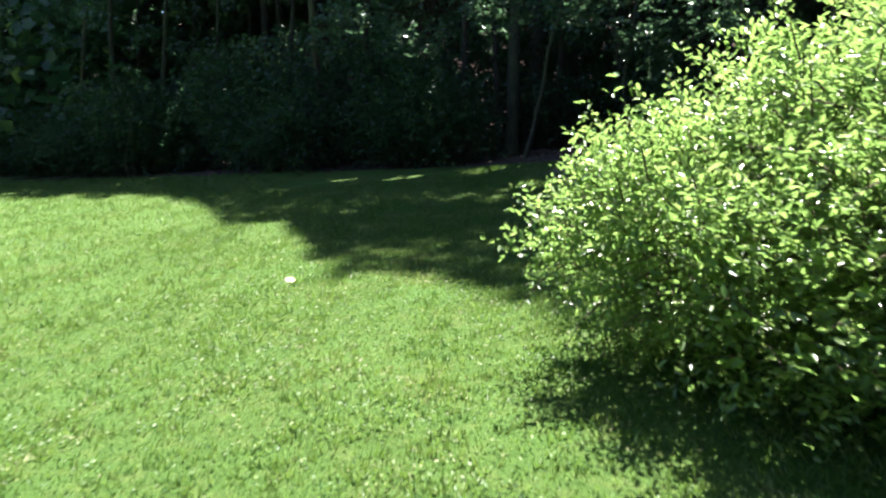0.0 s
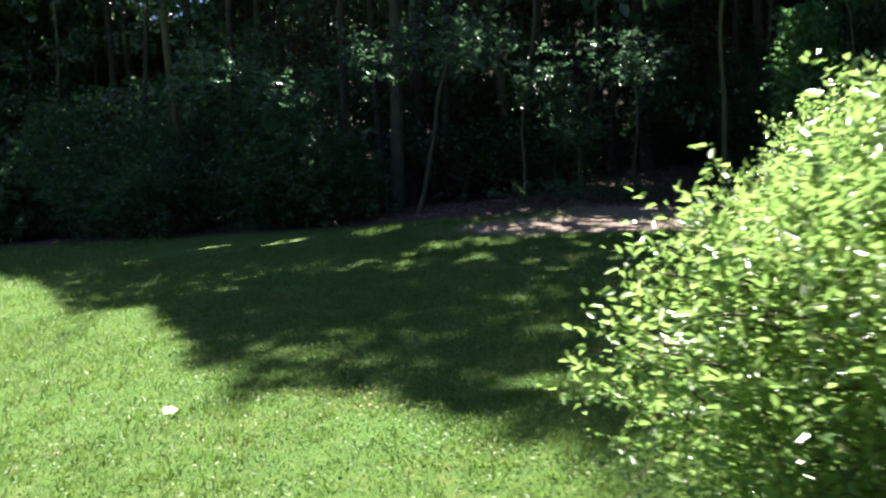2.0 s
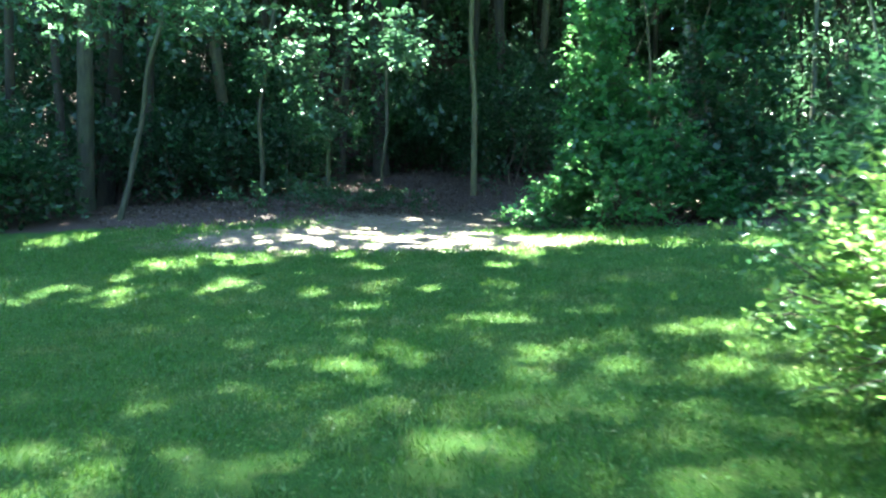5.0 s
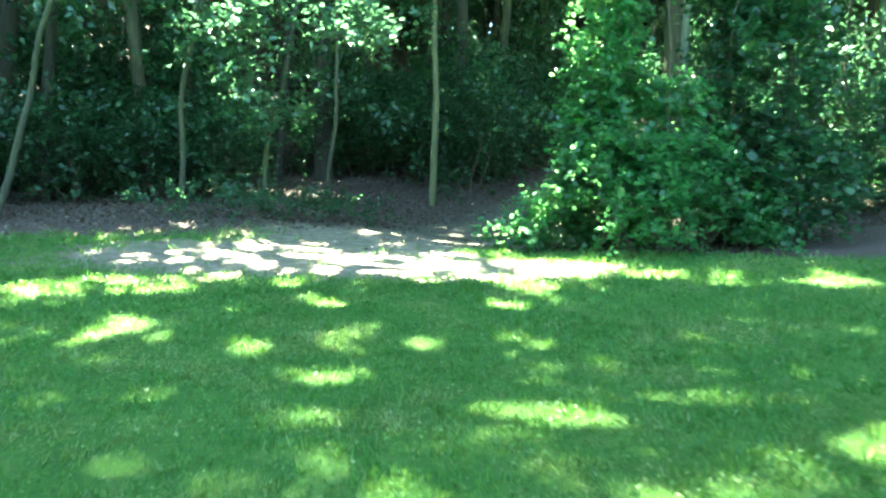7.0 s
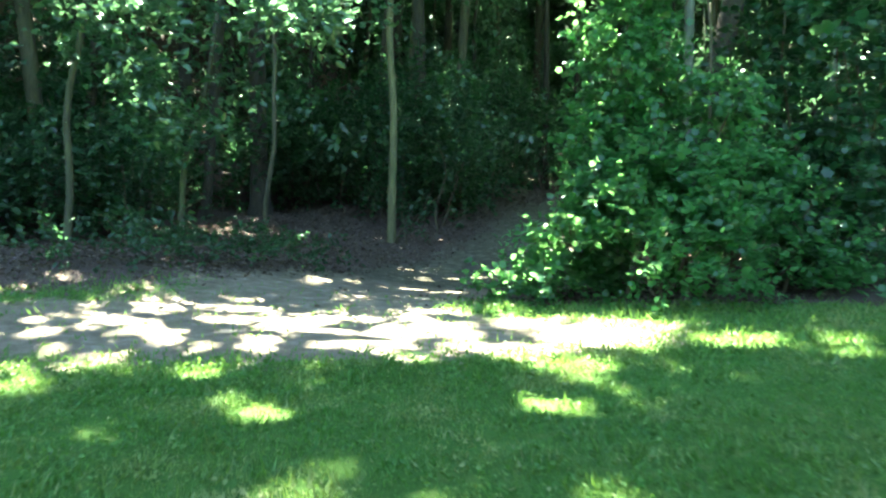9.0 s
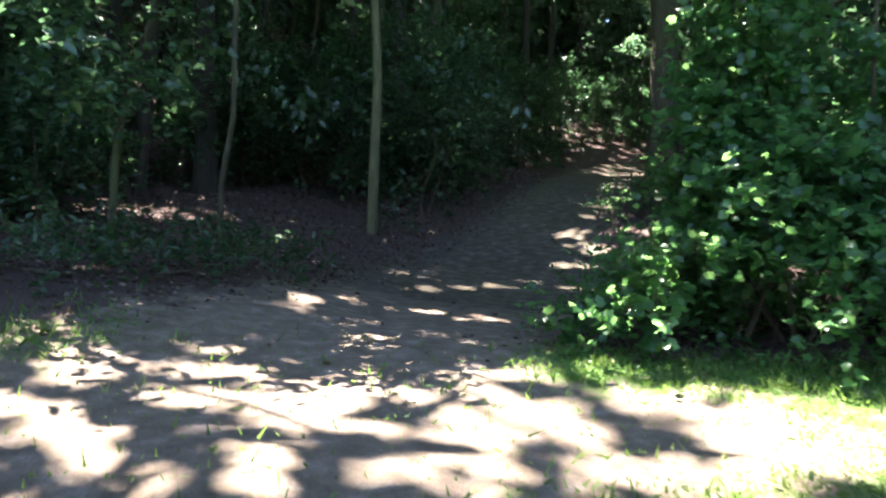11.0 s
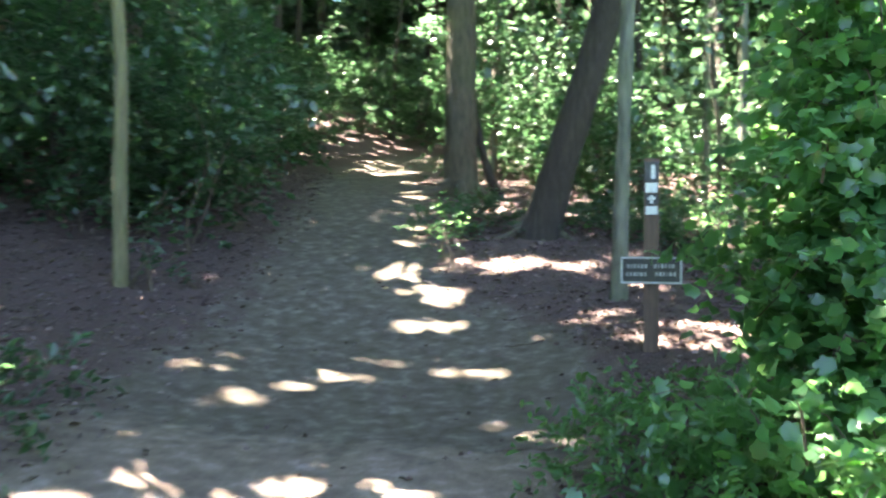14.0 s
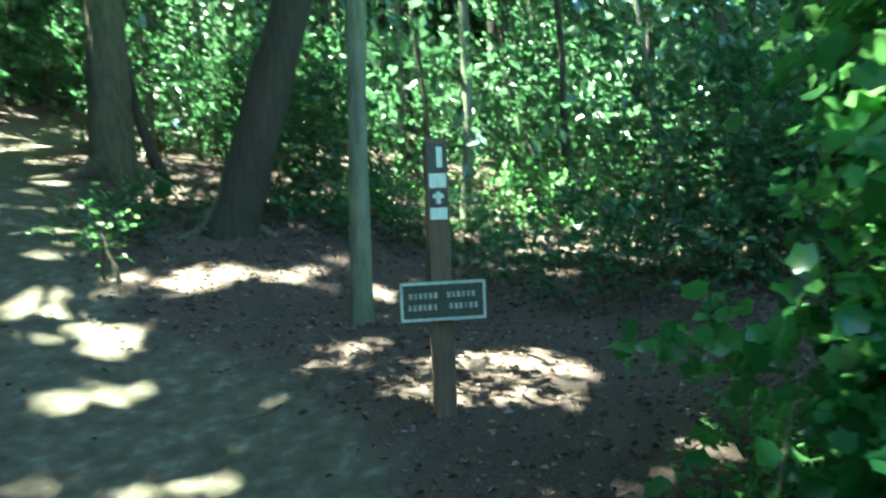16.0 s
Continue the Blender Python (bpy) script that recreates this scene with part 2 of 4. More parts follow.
GAPS_TRAIL_MOUTH = [
    (4.7, 16.6, 2.9, 0.8, -32, 0.82), (4.4, 16.4, 2.2, 0.4, -32, 0.86), (4.2, 15.75, 2.4, 0.5, -32, 0.7), (5.0, 16.85, 1.6, 0.45, -31, 0.92), (5.7, 15.4, 1.3, 0.5, -25, 0.62),
    (3.0, 16.0, 0.9, 0.35, -10, 0.85), (6.6, 14.9, 0.8, 0.35, -20, 0.9), (5.3, 16.6, 1.5, 0.6, -30, 0.66), (6.2, 14.7, 1.0, 0.45, -25, 0.95),
    (3.9, 16.9, 0.4, 0.4, -30, 0.9), (4.7, 18.0, 0.3, 0.2, 0, 0.8), (5.1, 17.55, 0.4, 0.2, -20, 0.8), (9.0, 14.2, 1.2, 0.8, -20, 0.4),
    (7.6, 15.7, 1.0, 0.5, 0, 0.6), (6.9, 15.9, 0.6, 0.3, 0, 0.8)]
GAPS_TRAIL = [
    (6.47, 18.96, 0.25, 0.25, -29, 0.9), (6.1, 18.57, 0.2, 0.2, -37, 0.9), (7.03, 19.0, 0.35, 0.15, -30, 0.9), (7.33, 18.63, 0.25, 0.15, -39, 0.9),
    (7.8, 18.34, 0.25, 0.12, -53, 0.9), (7.66, 17.98, 0.35, 0.14, -55, 0.9), (6.5, 17.8, 0.5, 0.35, -46, 0.78), (6.38, 17.27, 0.25, 0.12, -53, 0.85),
    (5.93, 17.6, 0.3, 0.2, -44, 0.8), (7.07, 16.85, 0.25, 0.18, -46, 0.8), (9.1, 20.46, 0.35, 0.25, -41, 0.9), (8.93, 19.84, 0.3, 0.2, -46, 0.9),
    (9.45, 19.7, 0.3, 0.15, -55, 0.9), (8.6, 19.8, 0.25, 0.12, -53, 0.9), (9.2, 20.74, 0.3, 0.15, -46, 0.9), (10.19, 18.78, 0.25, 0.15, -80, 0.95)]
GAPS_BANK = [
    (11.1, 19.73, 0.38, 0.16, -66, 0.95), (11.8, 19.95, 0.3, 0.22, -65, 0.95), (12.4, 20.6, 0.3, 0.22, -65, 0.95), (13.1, 19.8, 0.45, 0.35, -75, 0.95),
    (12.9, 20.38, 0.2, 0.3, -71, 0.9), (9.96, 19.37, 0.2, 0.12, -80, 0.9), (11.75, 18.32, 0.2, 0.18, -95, 0.95), (13.13, 18.25, 0.15, 0.22, -81, 0.9),
    (11.28, 17.31, 0.75, 0.5, -84, 0.85), (11.7, 17.15, 0.25, 0.2, -83, 1.0), (9.99, 17.04, 0.2, 0.1, -88, 0.9), (9.6, 17.48, 0.18, 0.14, -76, 0.9),
    (9.15, 17.9, 0.22, 0.16, -74, 0.9), (8.96, 16.75, 0.25, 0.18, -76, 0.9), (10.8, 16.32, 0.18, 0.1, -77, 0.8)]
GAPS_DEEP_WOOD = [
    (22.5, 27.2, 1.8, 0.8, 25, 0.75), (16.4, 22.9, 0.3, 0.7, -48, 0.75), (15.1, 22.2, 0.35, 0.6, -55, 0.75), (25.5, 30.5, 2.5, 1.4, 20, 0.4),
    (20.0, 24.0, 2.0, 1.0, 10, 0.7), (18, 16, 4.0, 2.5, 0, 0.7), (24, 18, 6.0, 4.0, 0, 0.7), (15, 13, 2.0, 1.5, 0, 0.5),
    (29, 24, 5.0, 5.0, 0, 0.7), (22, 22, 4.0, 2.5, 0, 0.7), (15.9, 17.6, 0.9, 1.8, 0, 0.7), (24.0, 31.0, 5.5, 3.6, 20, 0.5),
    (20.5, 30.0, 2.5, 1.5, 20, 0.4), (17.5, 17.5, 2.2, 2.0, 0, 0.7), (17.5, 20.5, 2.0, 1.5, 0, 0.7), (16.05, 21.3, 0.5, 0.35, 0, 1.0)]
GAPS_WOOD_FOOT = [
    (8.05, 15.25, 0.9, 0.85, -30, 0.8), (8.2, 14.4, 0.9, 0.8, 0, 0.66), (8.3, 13.7, 0.8, 0.6, 0, 0.35), (4.9, 18.95, 0.8, 0.5, 0, 0.5),
    (0.9, 19.3, 0.8, 0.5, 0, 0.95), (3.1, 18.8, 0.9, 0.6, 0, 0.85), (-0.9, 20.3, 0.6, 0.35, 0, 0.9), (-2.6, 21.3, 0.5, 0.3, 0, 0.9),
    (4.45, 18.15, 0.6, 0.4, 0, 0.8), (2.75, 17.85, 0.6, 0.35, 0, 0.8), (5.96, 17.6, 0.6, 0.35, 0, 0.8)]
GAPS = GAPS_LAWN + GAPS_LAWN_NEAR + GAPS_TRAIL_MOUTH + GAPS_TRAIL + GAPS_BANK + GAPS_DEEP_WOOD + GAPS_WOOD_FOOT


def dapple(x, y):
    """A broken pattern over the ground, evenly spread between 0 and 1."""
    v, x, y = 0, 1.35 * x, 1.35 * y
    for a, f, c in ((0.3, 6.1, 0.0), (1.2, 8.3, 1.0), (2.1, 7.1, 2.2), (2.8, 10.7, 0.7), (0.8, 12.9, 1.9), (1.7, 4.3, 2.9), (2.5, 17.0, 0.4), (0.5, 21.0, 1.3), (1.4, 26.0, 2.6)):
        u, w = x * math.cos(a) + y * math.sin(a), -x * math.sin(a) + y * math.cos(a)
        v = v + np.sin(f * u + c + 1.4 * np.sin(0.55 * f * w + 2 * c))
    return 0.5 * (1 + np.tanh(0.8 * v / 2.12))


def sun_drop(p, rng):
    """True for each leaf that would stand in the way of the open lawn's or a fleck's sun."""
    d = np.array(TO_SUN)
    h = p[:, 2] - land(p[:, 0], p[:, 1])
    g = p.copy()
    for _ in range(3):
        g = p - d * (h / d[2])[:, None]
        h = p[:, 2] - land(g[:, 0], g[:, 1])
    x, y = g[:, 0], g[:, 1]
    drop = open_lawn(x, y)
    fine = dapple(x, y)
    drop |= (dapple(0.5 * x, 0.5 * y) > np.where(wood_cover(x, y) > 0.3, 0.90, 0.965)) & (y < 23.5) & (x > -6)
    drop |= (fine > 0.925) & (y > 9.5) & (y < 17) & (x > -2)
    drop |= (dapple(1.7 * x + 3, 1.7 * y) > 0.82) & (wood_cover(x, y) < 0.3) & (y > 8.5) & (y < 17) & (x > -7)     # thin canopy over the lawn
    for cx, cy, ra, rb, ang, k in GAPS:
        e = ellipse(x, y, cx, cy, ra + 0.13, rb + 0.12, ang)
        drop |= (e > 0) & (fine > 1 - k * np.clip(0.5 + 2 * e, 0, 1))
    return drop


# ---------- mesh helpers ----------
class Buf:
    """Collects points and faces of one mesh."""

    def __init__(self):
        self.v, self.f, self.n = [], [], 0

    def add(self, v, f):
        self.v.append(np.asarray(v, np.float32).reshape(-1, 3))
        self.f.append(np.asarray(f, np.int32) + self.n)
        self.n += len(self.v[-1])

    def mesh(self, name, mat, smooth=False):
        me = bpy.data.meshes.new(name)
        v = np.concatenate(self.v)
        loops = np.concatenate([f.ravel() for f in self.f])
        sizes = np.concatenate([np.full(len(f), f.shape[1], np.int32) for f in self.f])
        me.vertices.add(len(v))
        me.vertices.foreach_set("co", v.ravel())
        me.loops.add(len(loops))
        me.loops.foreach_set("vertex_index", loops)
        me.polygons.add(len(sizes))
        me.polygons.foreach_set("loop_start", np.concatenate([[0], np.cumsum(sizes)[:-1]]).astype(np.int32))
        me.polygons.foreach_set("loop_total", sizes)
        if smooth:
            me.polygons.foreach_set("use_smooth", np.ones(len(sizes), bool))
        me.materials.append(mat)
        me.update(calc_edges=True)
        return me


def part_buf(name, buf, mat, parent=None, label="", smooth=False):
    ob = new(name, buf.mesh(name, mat, smooth))
    if parent:
        ob.parent = parent
        ob.matrix_parent_inverse = parent.matrix_basis.inverted()
    return tagged(ob, label)


def part(name, bm, mat, parent=None, label="", smooth=False):
    me = bpy.data.meshes.new(name)
    bm.to_mesh(me)
    bm.free()
    me.materials.append(mat)
    if smooth:
        me.polygons.foreach_set("use_smooth", np.ones(len(me.polygons), bool))
    ob = new(name, me)
    if parent:
        ob.parent = parent
        ob.matrix_parent_inverse = parent.matrix_basis.inverted()
    return tagged(ob, label)


def thing(name, x, y, z, label, category, group=""):
    ob = new(name)
    ob.empty_display_size = 0.3
    ob.matrix_basis = pose(x, y, z)
    return tagged(ob, label, category, group)


def unit(v):
    return v / np.maximum(np.linalg.norm(v, axis=-1, keepdims=True), 1e-9)


def tube(buf, pts, radii, sides=7, rng=None, rough=0.0):
    """A tapered, slightly uneven round stem along pts."""
    pts, radii = np.asarray(pts, float), np.asarray(radii, float)
    n = len(pts)
    d = unit(np.gradient(pts, axis=0))
    ref = np.array([1.0, 0, 0]) if abs(d[0][0]) < 0.8 else np.array([0, 1.0, 0])
    u = unit(np.cross(d, ref))
    w = np.cross(d, u)
    a = np.linspace(0, 2 * np.pi, sides, endpoint=False)
    r = radii[:, None] * np.ones((1, sides))
    if rng is not None and rough:
        r = r * (1 + rough * (rng.random((n, sides)) - 0.5))
    v = pts[:, None] + r[..., None] * (np.cos(a)[None, :, None] * u[:, None] + np.sin(a)[None, :, None] * w[:, None])
    i, j = np.meshgrid(np.arange(n - 1), np.arange(sides), indexing="ij")
    k = (j + 1) % sides
    f = np.stack([i * sides + j, i * sides + k, (i + 1) * sides + k, (i + 1) * sides + j], -1).reshape(-1, 4)
    buf.add(v.reshape(-1, 3), f)


def stem_line(a, b, n, rng, bend):
    """Points from a to b with a gentle, uneven bend."""
    a, b = np.asarray(a, float), np.asarray(b, float)
    t = np.linspace(0, 1, n)[:, None]
    side = rng.normal(size=(2, 3)) * np.array([1, 1, 0.25])
    length = np.linalg.norm(b - a)
    return a + (b - a) * t + length * bend * (np.sin(np.pi * t) * side[0] + 0.5 * np.sin(2 * np.pi * t) * side[1])


def leaves(buf, p, along, size, rng, ratio=0.5, fold=0.25, shape=6, up=None):
    """Leaves at p, each pointing along a direction, folded on the midrib. shape: 6 ovate, 4 simple, 9 lobed."""
    n = len(p)
    if n == 0:
        return
    along = unit(along)
    nrm = rng.normal(size=(n, 3)) * 0.75 + (np.array([0, 0, 1.0]) if up is None else up)
    side = unit(np.cross(along, nrm))
    nrm = np.cross(side, along)
    s = (size * np.ones(n))[:, None]
    w = s * ratio * (0.8 + 0.4 * rng.random((n, 1)))
    lift = w * fold * (0.6 + 0.8 * rng.random((n, 1)))

    def at(l, c, h):
        return p + along * s * l + side * w * c + nrm * lift * h
    if shape == 4:
        v = np.stack([at(0, 0, 0), at(0.45, 0.5, 1), at(1, 0, 0), at(0.45, -0.5, 1)], 1)
        f = np.array([[0, 1, 2], [0, 2, 3]])
    elif shape == 6:
        v = np.stack([at(0, 0, 0), at(0.3, 0.46, 1), at(0.68, 0.36, 0.8), at(1, 0, -0.5), at(0.68, -0.36, 0.8), at(0.3, -0.46, 1)], 1)
        f = np.array([[0, 1, 2, 3], [0, 3, 4, 5]])
    else:
        v = np.stack([at(0, 0, 0), at(0.14, 0.46, 0.6), at(0.4, 0.4, 0.5), at(0.66, 0.5, 0.5), at(0.74, 0.27, 0.2), at(1, 0, -0.4),
                      at(0.74, -0.27, 0.2), at(0.66, -0.5, 0.5), at(0.4, -0.4, 0.5), at(0.14, -0.46, 0.6)], 1)
        f = np.array([[0, 1, 2], [0, 2, 8], [0, 8, 9], [2, 3, 4], [2, 4, 6], [2, 6, 8], [4, 5, 6], [6, 7, 8]])
    k = v.shape[1]
    buf.add(v.reshape(-1, 3), (f[None] + (np.arange(n) * k)[:, None, None]).reshape(-1, f.shape[1]))


def spray(buf, twigs, start, way, length, count, size, rng, ratio=0.5, shape=6, droop=0.25, cull=False, out=None, facing=0.75):
    """Leafy shoots: from start points along ways, each with count leaves set alternately on both sides."""
    m = len(start)
    way = unit(way)
    t = (np.arange(count) + 0.5) / count
    L = length * (0.6 + 0.8 * rng.random(m))
    pos = start[:, None] + way[:, None] * (L[:, None] * t)[..., None]
    pos = pos - np.array([0, 0, 1.0]) * (droop * L[:, None] * t ** 2)[..., None]
    side = unit(np.cross(way, np.array([0, 0, 1.0]) + rng.normal(size=(m, 3)) * 0.3))
    sgn = np.where(np.arange(count) % 2, 1.0, -1.0)
    along = way[:, None] * 0.6 + side[:, None] * sgn[None, :, None] * 0.9 + rng.normal(size=(m, count, 3)) * 0.35
    pos = pos + rng.normal(size=pos.shape) * size * 0.25
    p, along = pos.reshape(-1, 3), along.reshape(-1, 3)
    sz = size * (0.55 + 0.75 * rng.random(len(p)))
    if cull:
        keep = ~sun_drop(p, rng)
        p, along, sz = p[keep], along[keep], sz[keep]
    up = None
    if out is not None and not cull:
        up = np.array([0, 0, 1.5 - facing]) + facing * np.repeat(out, count, axis=0)
    leaves(buf, p, along, sz, rng, ratio, 0.3, shape, up)
    if twigs is not None:
        for k in range(0, m, 6):
            tube(twigs, np.stack([start[k], start[k] + way[k] * L[k] * 0.55, start[k] + way[k] * L[k] - np.array([0, 0, droop * L[k]])]), [0.006, 0.004, 0.002], 4)


def ball(rng, n, inner=0.0):
    d = unit(rng.normal(size=(n, 3)))
    return d * (inner + (1 - inner) * rng.random((n, 1)) ** 0.45)


# ---------- ground ----------
def ground():
    def lines(lo, hi, step, far):
        inner = np.arange(lo, hi + step / 2, step)
        out = step * np.cumsum(1.35 ** np.arange(1, 26))
        out = out[out < far]
        return np.concatenate([lo - out[::-1], inner, hi + out])
    xs, ys = lines(-9, 27, 0.22, 420), lines(-2, 32, 0.22, 420)
    X, Y = np.meshgrid(xs, ys, indexing="ij")
    Z = land(X, Y) - 0.05 * np.clip(dirt_cover(X, Y), 0, 1)
    b = Buf()
    nx, ny = len(xs), len(ys)
    i, j = np.meshgrid(np.arange(nx - 1), np.arange(ny - 1), indexing="ij")
    f = np.stack([i * ny + j, (i + 1) * ny + j, (i + 1) * ny + j + 1, i * ny + j + 1], -1).reshape(-1, 4)
    b.add(np.stack([X, Y, Z], -1).reshape(-1, 3), f)
    me = b.mesh("ground", GROUND_MAT, True)
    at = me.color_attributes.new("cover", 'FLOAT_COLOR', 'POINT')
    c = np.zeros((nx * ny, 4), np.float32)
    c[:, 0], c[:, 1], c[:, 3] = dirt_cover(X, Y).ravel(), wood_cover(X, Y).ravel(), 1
    c[:, 2] = np.clip(0.5 + (X + 0.4 * Y - 15.8) * 0.4, 0, 1).ravel()     # the soil turns darker along the trail
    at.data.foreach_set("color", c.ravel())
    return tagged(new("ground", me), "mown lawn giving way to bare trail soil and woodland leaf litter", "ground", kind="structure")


ground()


def lawn_grass():
    rng = np.random.default_rng(11)
    b = Buf()
    # denser where the walk passes close by
    for lo, hi, n, size in ((0, 3.5, 210000, 0.045), (3.5, 8.0, 120000, 0.06), (8.0, 22.0, 90000, 0.10)):
        x, y = rng.uniform(-22 if lo > 7 else -8, 9.5, n * 3), rng.uniform(1, 34 if lo > 7 else 20, n * 3)
        px = np.interp(y, [0, 4, 8, 12, 16], [-0.4, -1.0, 0.8, 2.2, 4.0])
        off = np.abs(x - px)
        ok = (off >= lo) & (off < hi) & (dirt_cover(x, y) < 0.42 + 0.2 * rng.random(n * 3) + 0.6 * (rng.random(n * 3) < 0.05)) & (y < wood_edge(x) + 0.4 * rng.normal(size=n * 3))
        x, y = x[ok][:n], y[ok][:n]
        clump = 0.6 + 0.7 * (np.sin(x * 9 + 2 * np.sin(y * 7)) * np.cos(y * 8 + 1.5 * np.sin(x * 6)) > 0.1)
        p = np.stack([x, y, land(x, y) - 0.008], -1)
        m = len(p)
        a = rng.normal(size=(m, 3)) * 0.55 + np.array([0, 0, 0.8])
        a[:, 2] = np.abs(a[:, 2])
        a = unit(a)
        s = unit(np.cross(a, rng.normal(size=(m, 3))))
        L = (size * clump * (0.5 + rng.random(m)))[:, None]
        w = 0.0035 + 0.0035 * rng.random((m, 1)) + size * 0.04
        v = np.stack([p - s * w, p + s * w, p + a * L], 1).reshape(-1, 3)
        b.add(v, np.arange(m * 3).reshape(-1, 3))
    n = 230000
    x, y = rng.uniform(-6, 8.5, n), rng.uniform(2, 17.5, n)
    px = np.interp(y, [0, 4, 8, 12, 16], [-0.4, -1.0, 0.8, 2.2, 4.0])
    spot = np.sin(x * 3.1 + 1.7 * np.sin(y * 2.3)) * np.cos(y * 3.7 + 1.3 * np.sin(x * 2.9))
    ok = (rng.random(n) < np.clip(1.15 - np.abs(x - px) / 4.5, 0, 1) * np.where(spot > 0.05, 0.9, 0.35)) & (dirt_cover(x, y) < 0.45) & (y < wood_edge(x))
    x, y = x[ok], y[ok]
    p = np.stack([x, y, land(x, y) + 0.012 + 0.022 * rng.random(len(x))], -1)
    leaves(b, p, rng.normal(size=(len(p), 3)) * np.array([1, 1, 0.45]), 0.014 + 0.02 * rng.random(len(p)), rng, 0.6, 0.3, 4)
    ob = new("grass", b.mesh("grass", GRASS_MAT))
    tagged(ob, "short mown bright green grass blades on the lawn", "grass", kind="stuff")


lawn_grass()


# ---------- trees ----------
def tree(x, y, height, radius, bark, label, seed, lean=(0.0, 0.0), bend=0.02, crown=(3.0, 8.0, 0), group="", flare=1.6, limbs=5, name="tree", leaf_n=700, low=None, mid=0, leaf=0.48):
    """A tree: a tapered trunk with a flared foot, limbs, and a crown of single leaves between crown[1] and the top."""
    rng = np.random.default_rng(seed)
    z = z_at(x, y) - 0.08
    e = thing(name, x, y, z, label, "tree", group)
    foot, top = np.array([x, y, z]), np.array([x + lean[0] * height, y + lean[1] * height, z + height])
    m = 90 if radius > 0.15 else 40
    line = stem_line(foot, top, m, rng, bend)
    t = np.linspace(0, 1, m)
    if radius < 0.079:
        up = t * height * (1 if radius < 0.06 else 0.6)
        line[:, 0] += np.minimum(1, up) * (0.045 * np.sin(up * 1.7 + seed) + 0.02 * np.sin(up * 4.1 + 2 * seed))
        line[:, 1] += np.minimum(1, up) * 0.04 * np.sin(up * 1.9 + 2.1 * seed)
    rad = radius * (1 - 0.8 * t) * (1 + (flare - 1) * np.exp(-t * height / 0.35))
    b = Buf()
    tube(b, line, rad * (1 + 0.05 * rng.normal(size=m) * (radius < 0.15)), 26 if radius > 0.15 else 12 if radius > 0.07 else 8, rng, 0.13)
    part_buf("trunk", b, bark, e, smooth=True)
    cr, base, _ = crown
    ends = []
    for k in range(limbs):
        tt = (base + (height - base) * (k + 0.4) / limbs) / height
        s = np.array([np.interp(tt, t, line[:, c]) for c in range(3)])
        ang = 2.4 * k + rng.random() * 1.2
        reach = cr * (0.55 + 0.5 * rng.random())
        en = s + np.array([math.cos(ang) * reach, math.sin(ang) * reach, reach * 0.45])
        b = Buf()
        pl = stem_line(s, en, 7, rng, 0.05)
        tube(b, pl, np.linspace(max(radius * 0.35 * (1 - tt * 0.6), 0.01), 0.008, 7), 6)
        part_buf("limb", b, bark, e, smooth=True)
        ends += [pl[3], pl[5], pl[6]]
    ends.append(line[-1])
    ends = np.array(ends)
    n = leaf_n
    c = ends[rng.integers(0, len(ends), n)] + ball(rng, n) * np.array([cr * 0.5, cr * 0.5, cr * 0.38])
    keep = ~sun_drop(c, rng)
    c = c[keep]
    b = Buf()
    a = rng.normal(size=(len(c), 3)) + np.array([0, 0, -0.2])
    leaves(b, c, a, leaf * (0.75 + 0.5 * rng.random(len(c))), rng, 0.7, 0.2, 4)
    if low:
        # leafy low sprays: (centre offset, radius, shoots, leaf size)
        for ox, oy, oz, rr, m, sz in low:
            st = np.array([x + ox, y + oy, z + oz]) + ball(rng, m) * np.array([rr, rr, rr * 0.55])
            wy = rng.normal(size=(m, 3)) * np.array([1, 1, 0.25])
            spray(b, None, st, wy, 0.45, 9, sz, rng, 0.6, 6, 0.2)
    if mid:
        # clumps of foliage along the lower stem
        k = max(6, mid // 110)
        cc = np.stack([rng.normal(size=k) * 1.3, rng.normal(size=k) * 1.3, rng.uniform(1.2, 9.5, k)], -1) + foot
        q = cc[rng.integers(0, k, mid)] + ball(rng, mid) * np.array([1.0, 1.0, 0.55])
        q = q[q[:, 2] > land(q[:, 0], q[:, 1]) + 0.3]
        if leaf > 0.3:
            q = q[~sun_drop(q, rng)]
        leaves(b, q, rng.normal(size=(len(q), 3)) + np.array([0, 0, -0.3]), 0.13 + 0.09 * rng.random(len(q)), rng, 0.62, 0.25, 4)
    if b.n:
        tagged(part_buf("crown", b, LEAF_CANOPY, e), kind="stuff")
    return e


PALE = "slender young tree with pale mottled bark, at the wood's edge"
tree(9.98, 22.44, 21, 0.068, BARK_PALE, "slender straight tree with pale greenish bark beside the trail", 1, (0.012, 0.004), 0.005, (3.2, 8.5, 0), limbs=7, leaf_n=1500, flare=1.3, low=[(-1.6, -1.6, 6.4, 1.6, 90, 0.11)])
tree(4.15, 20.15, 15, 0.042, BARK_PALE_SHADED, "thin pale tree with a bent stem on the lawn's edge", 2, (0.09, -0.05), 0.012, (2.6, 5.0, 0), leaf_n=900, limbs=6, flare=1.2, low=[(0.3, -0.9, 2.7, 1.1, 70, 0.11), (-1.4, -1.0, 3.2, 1.0, 60, 0.11)])
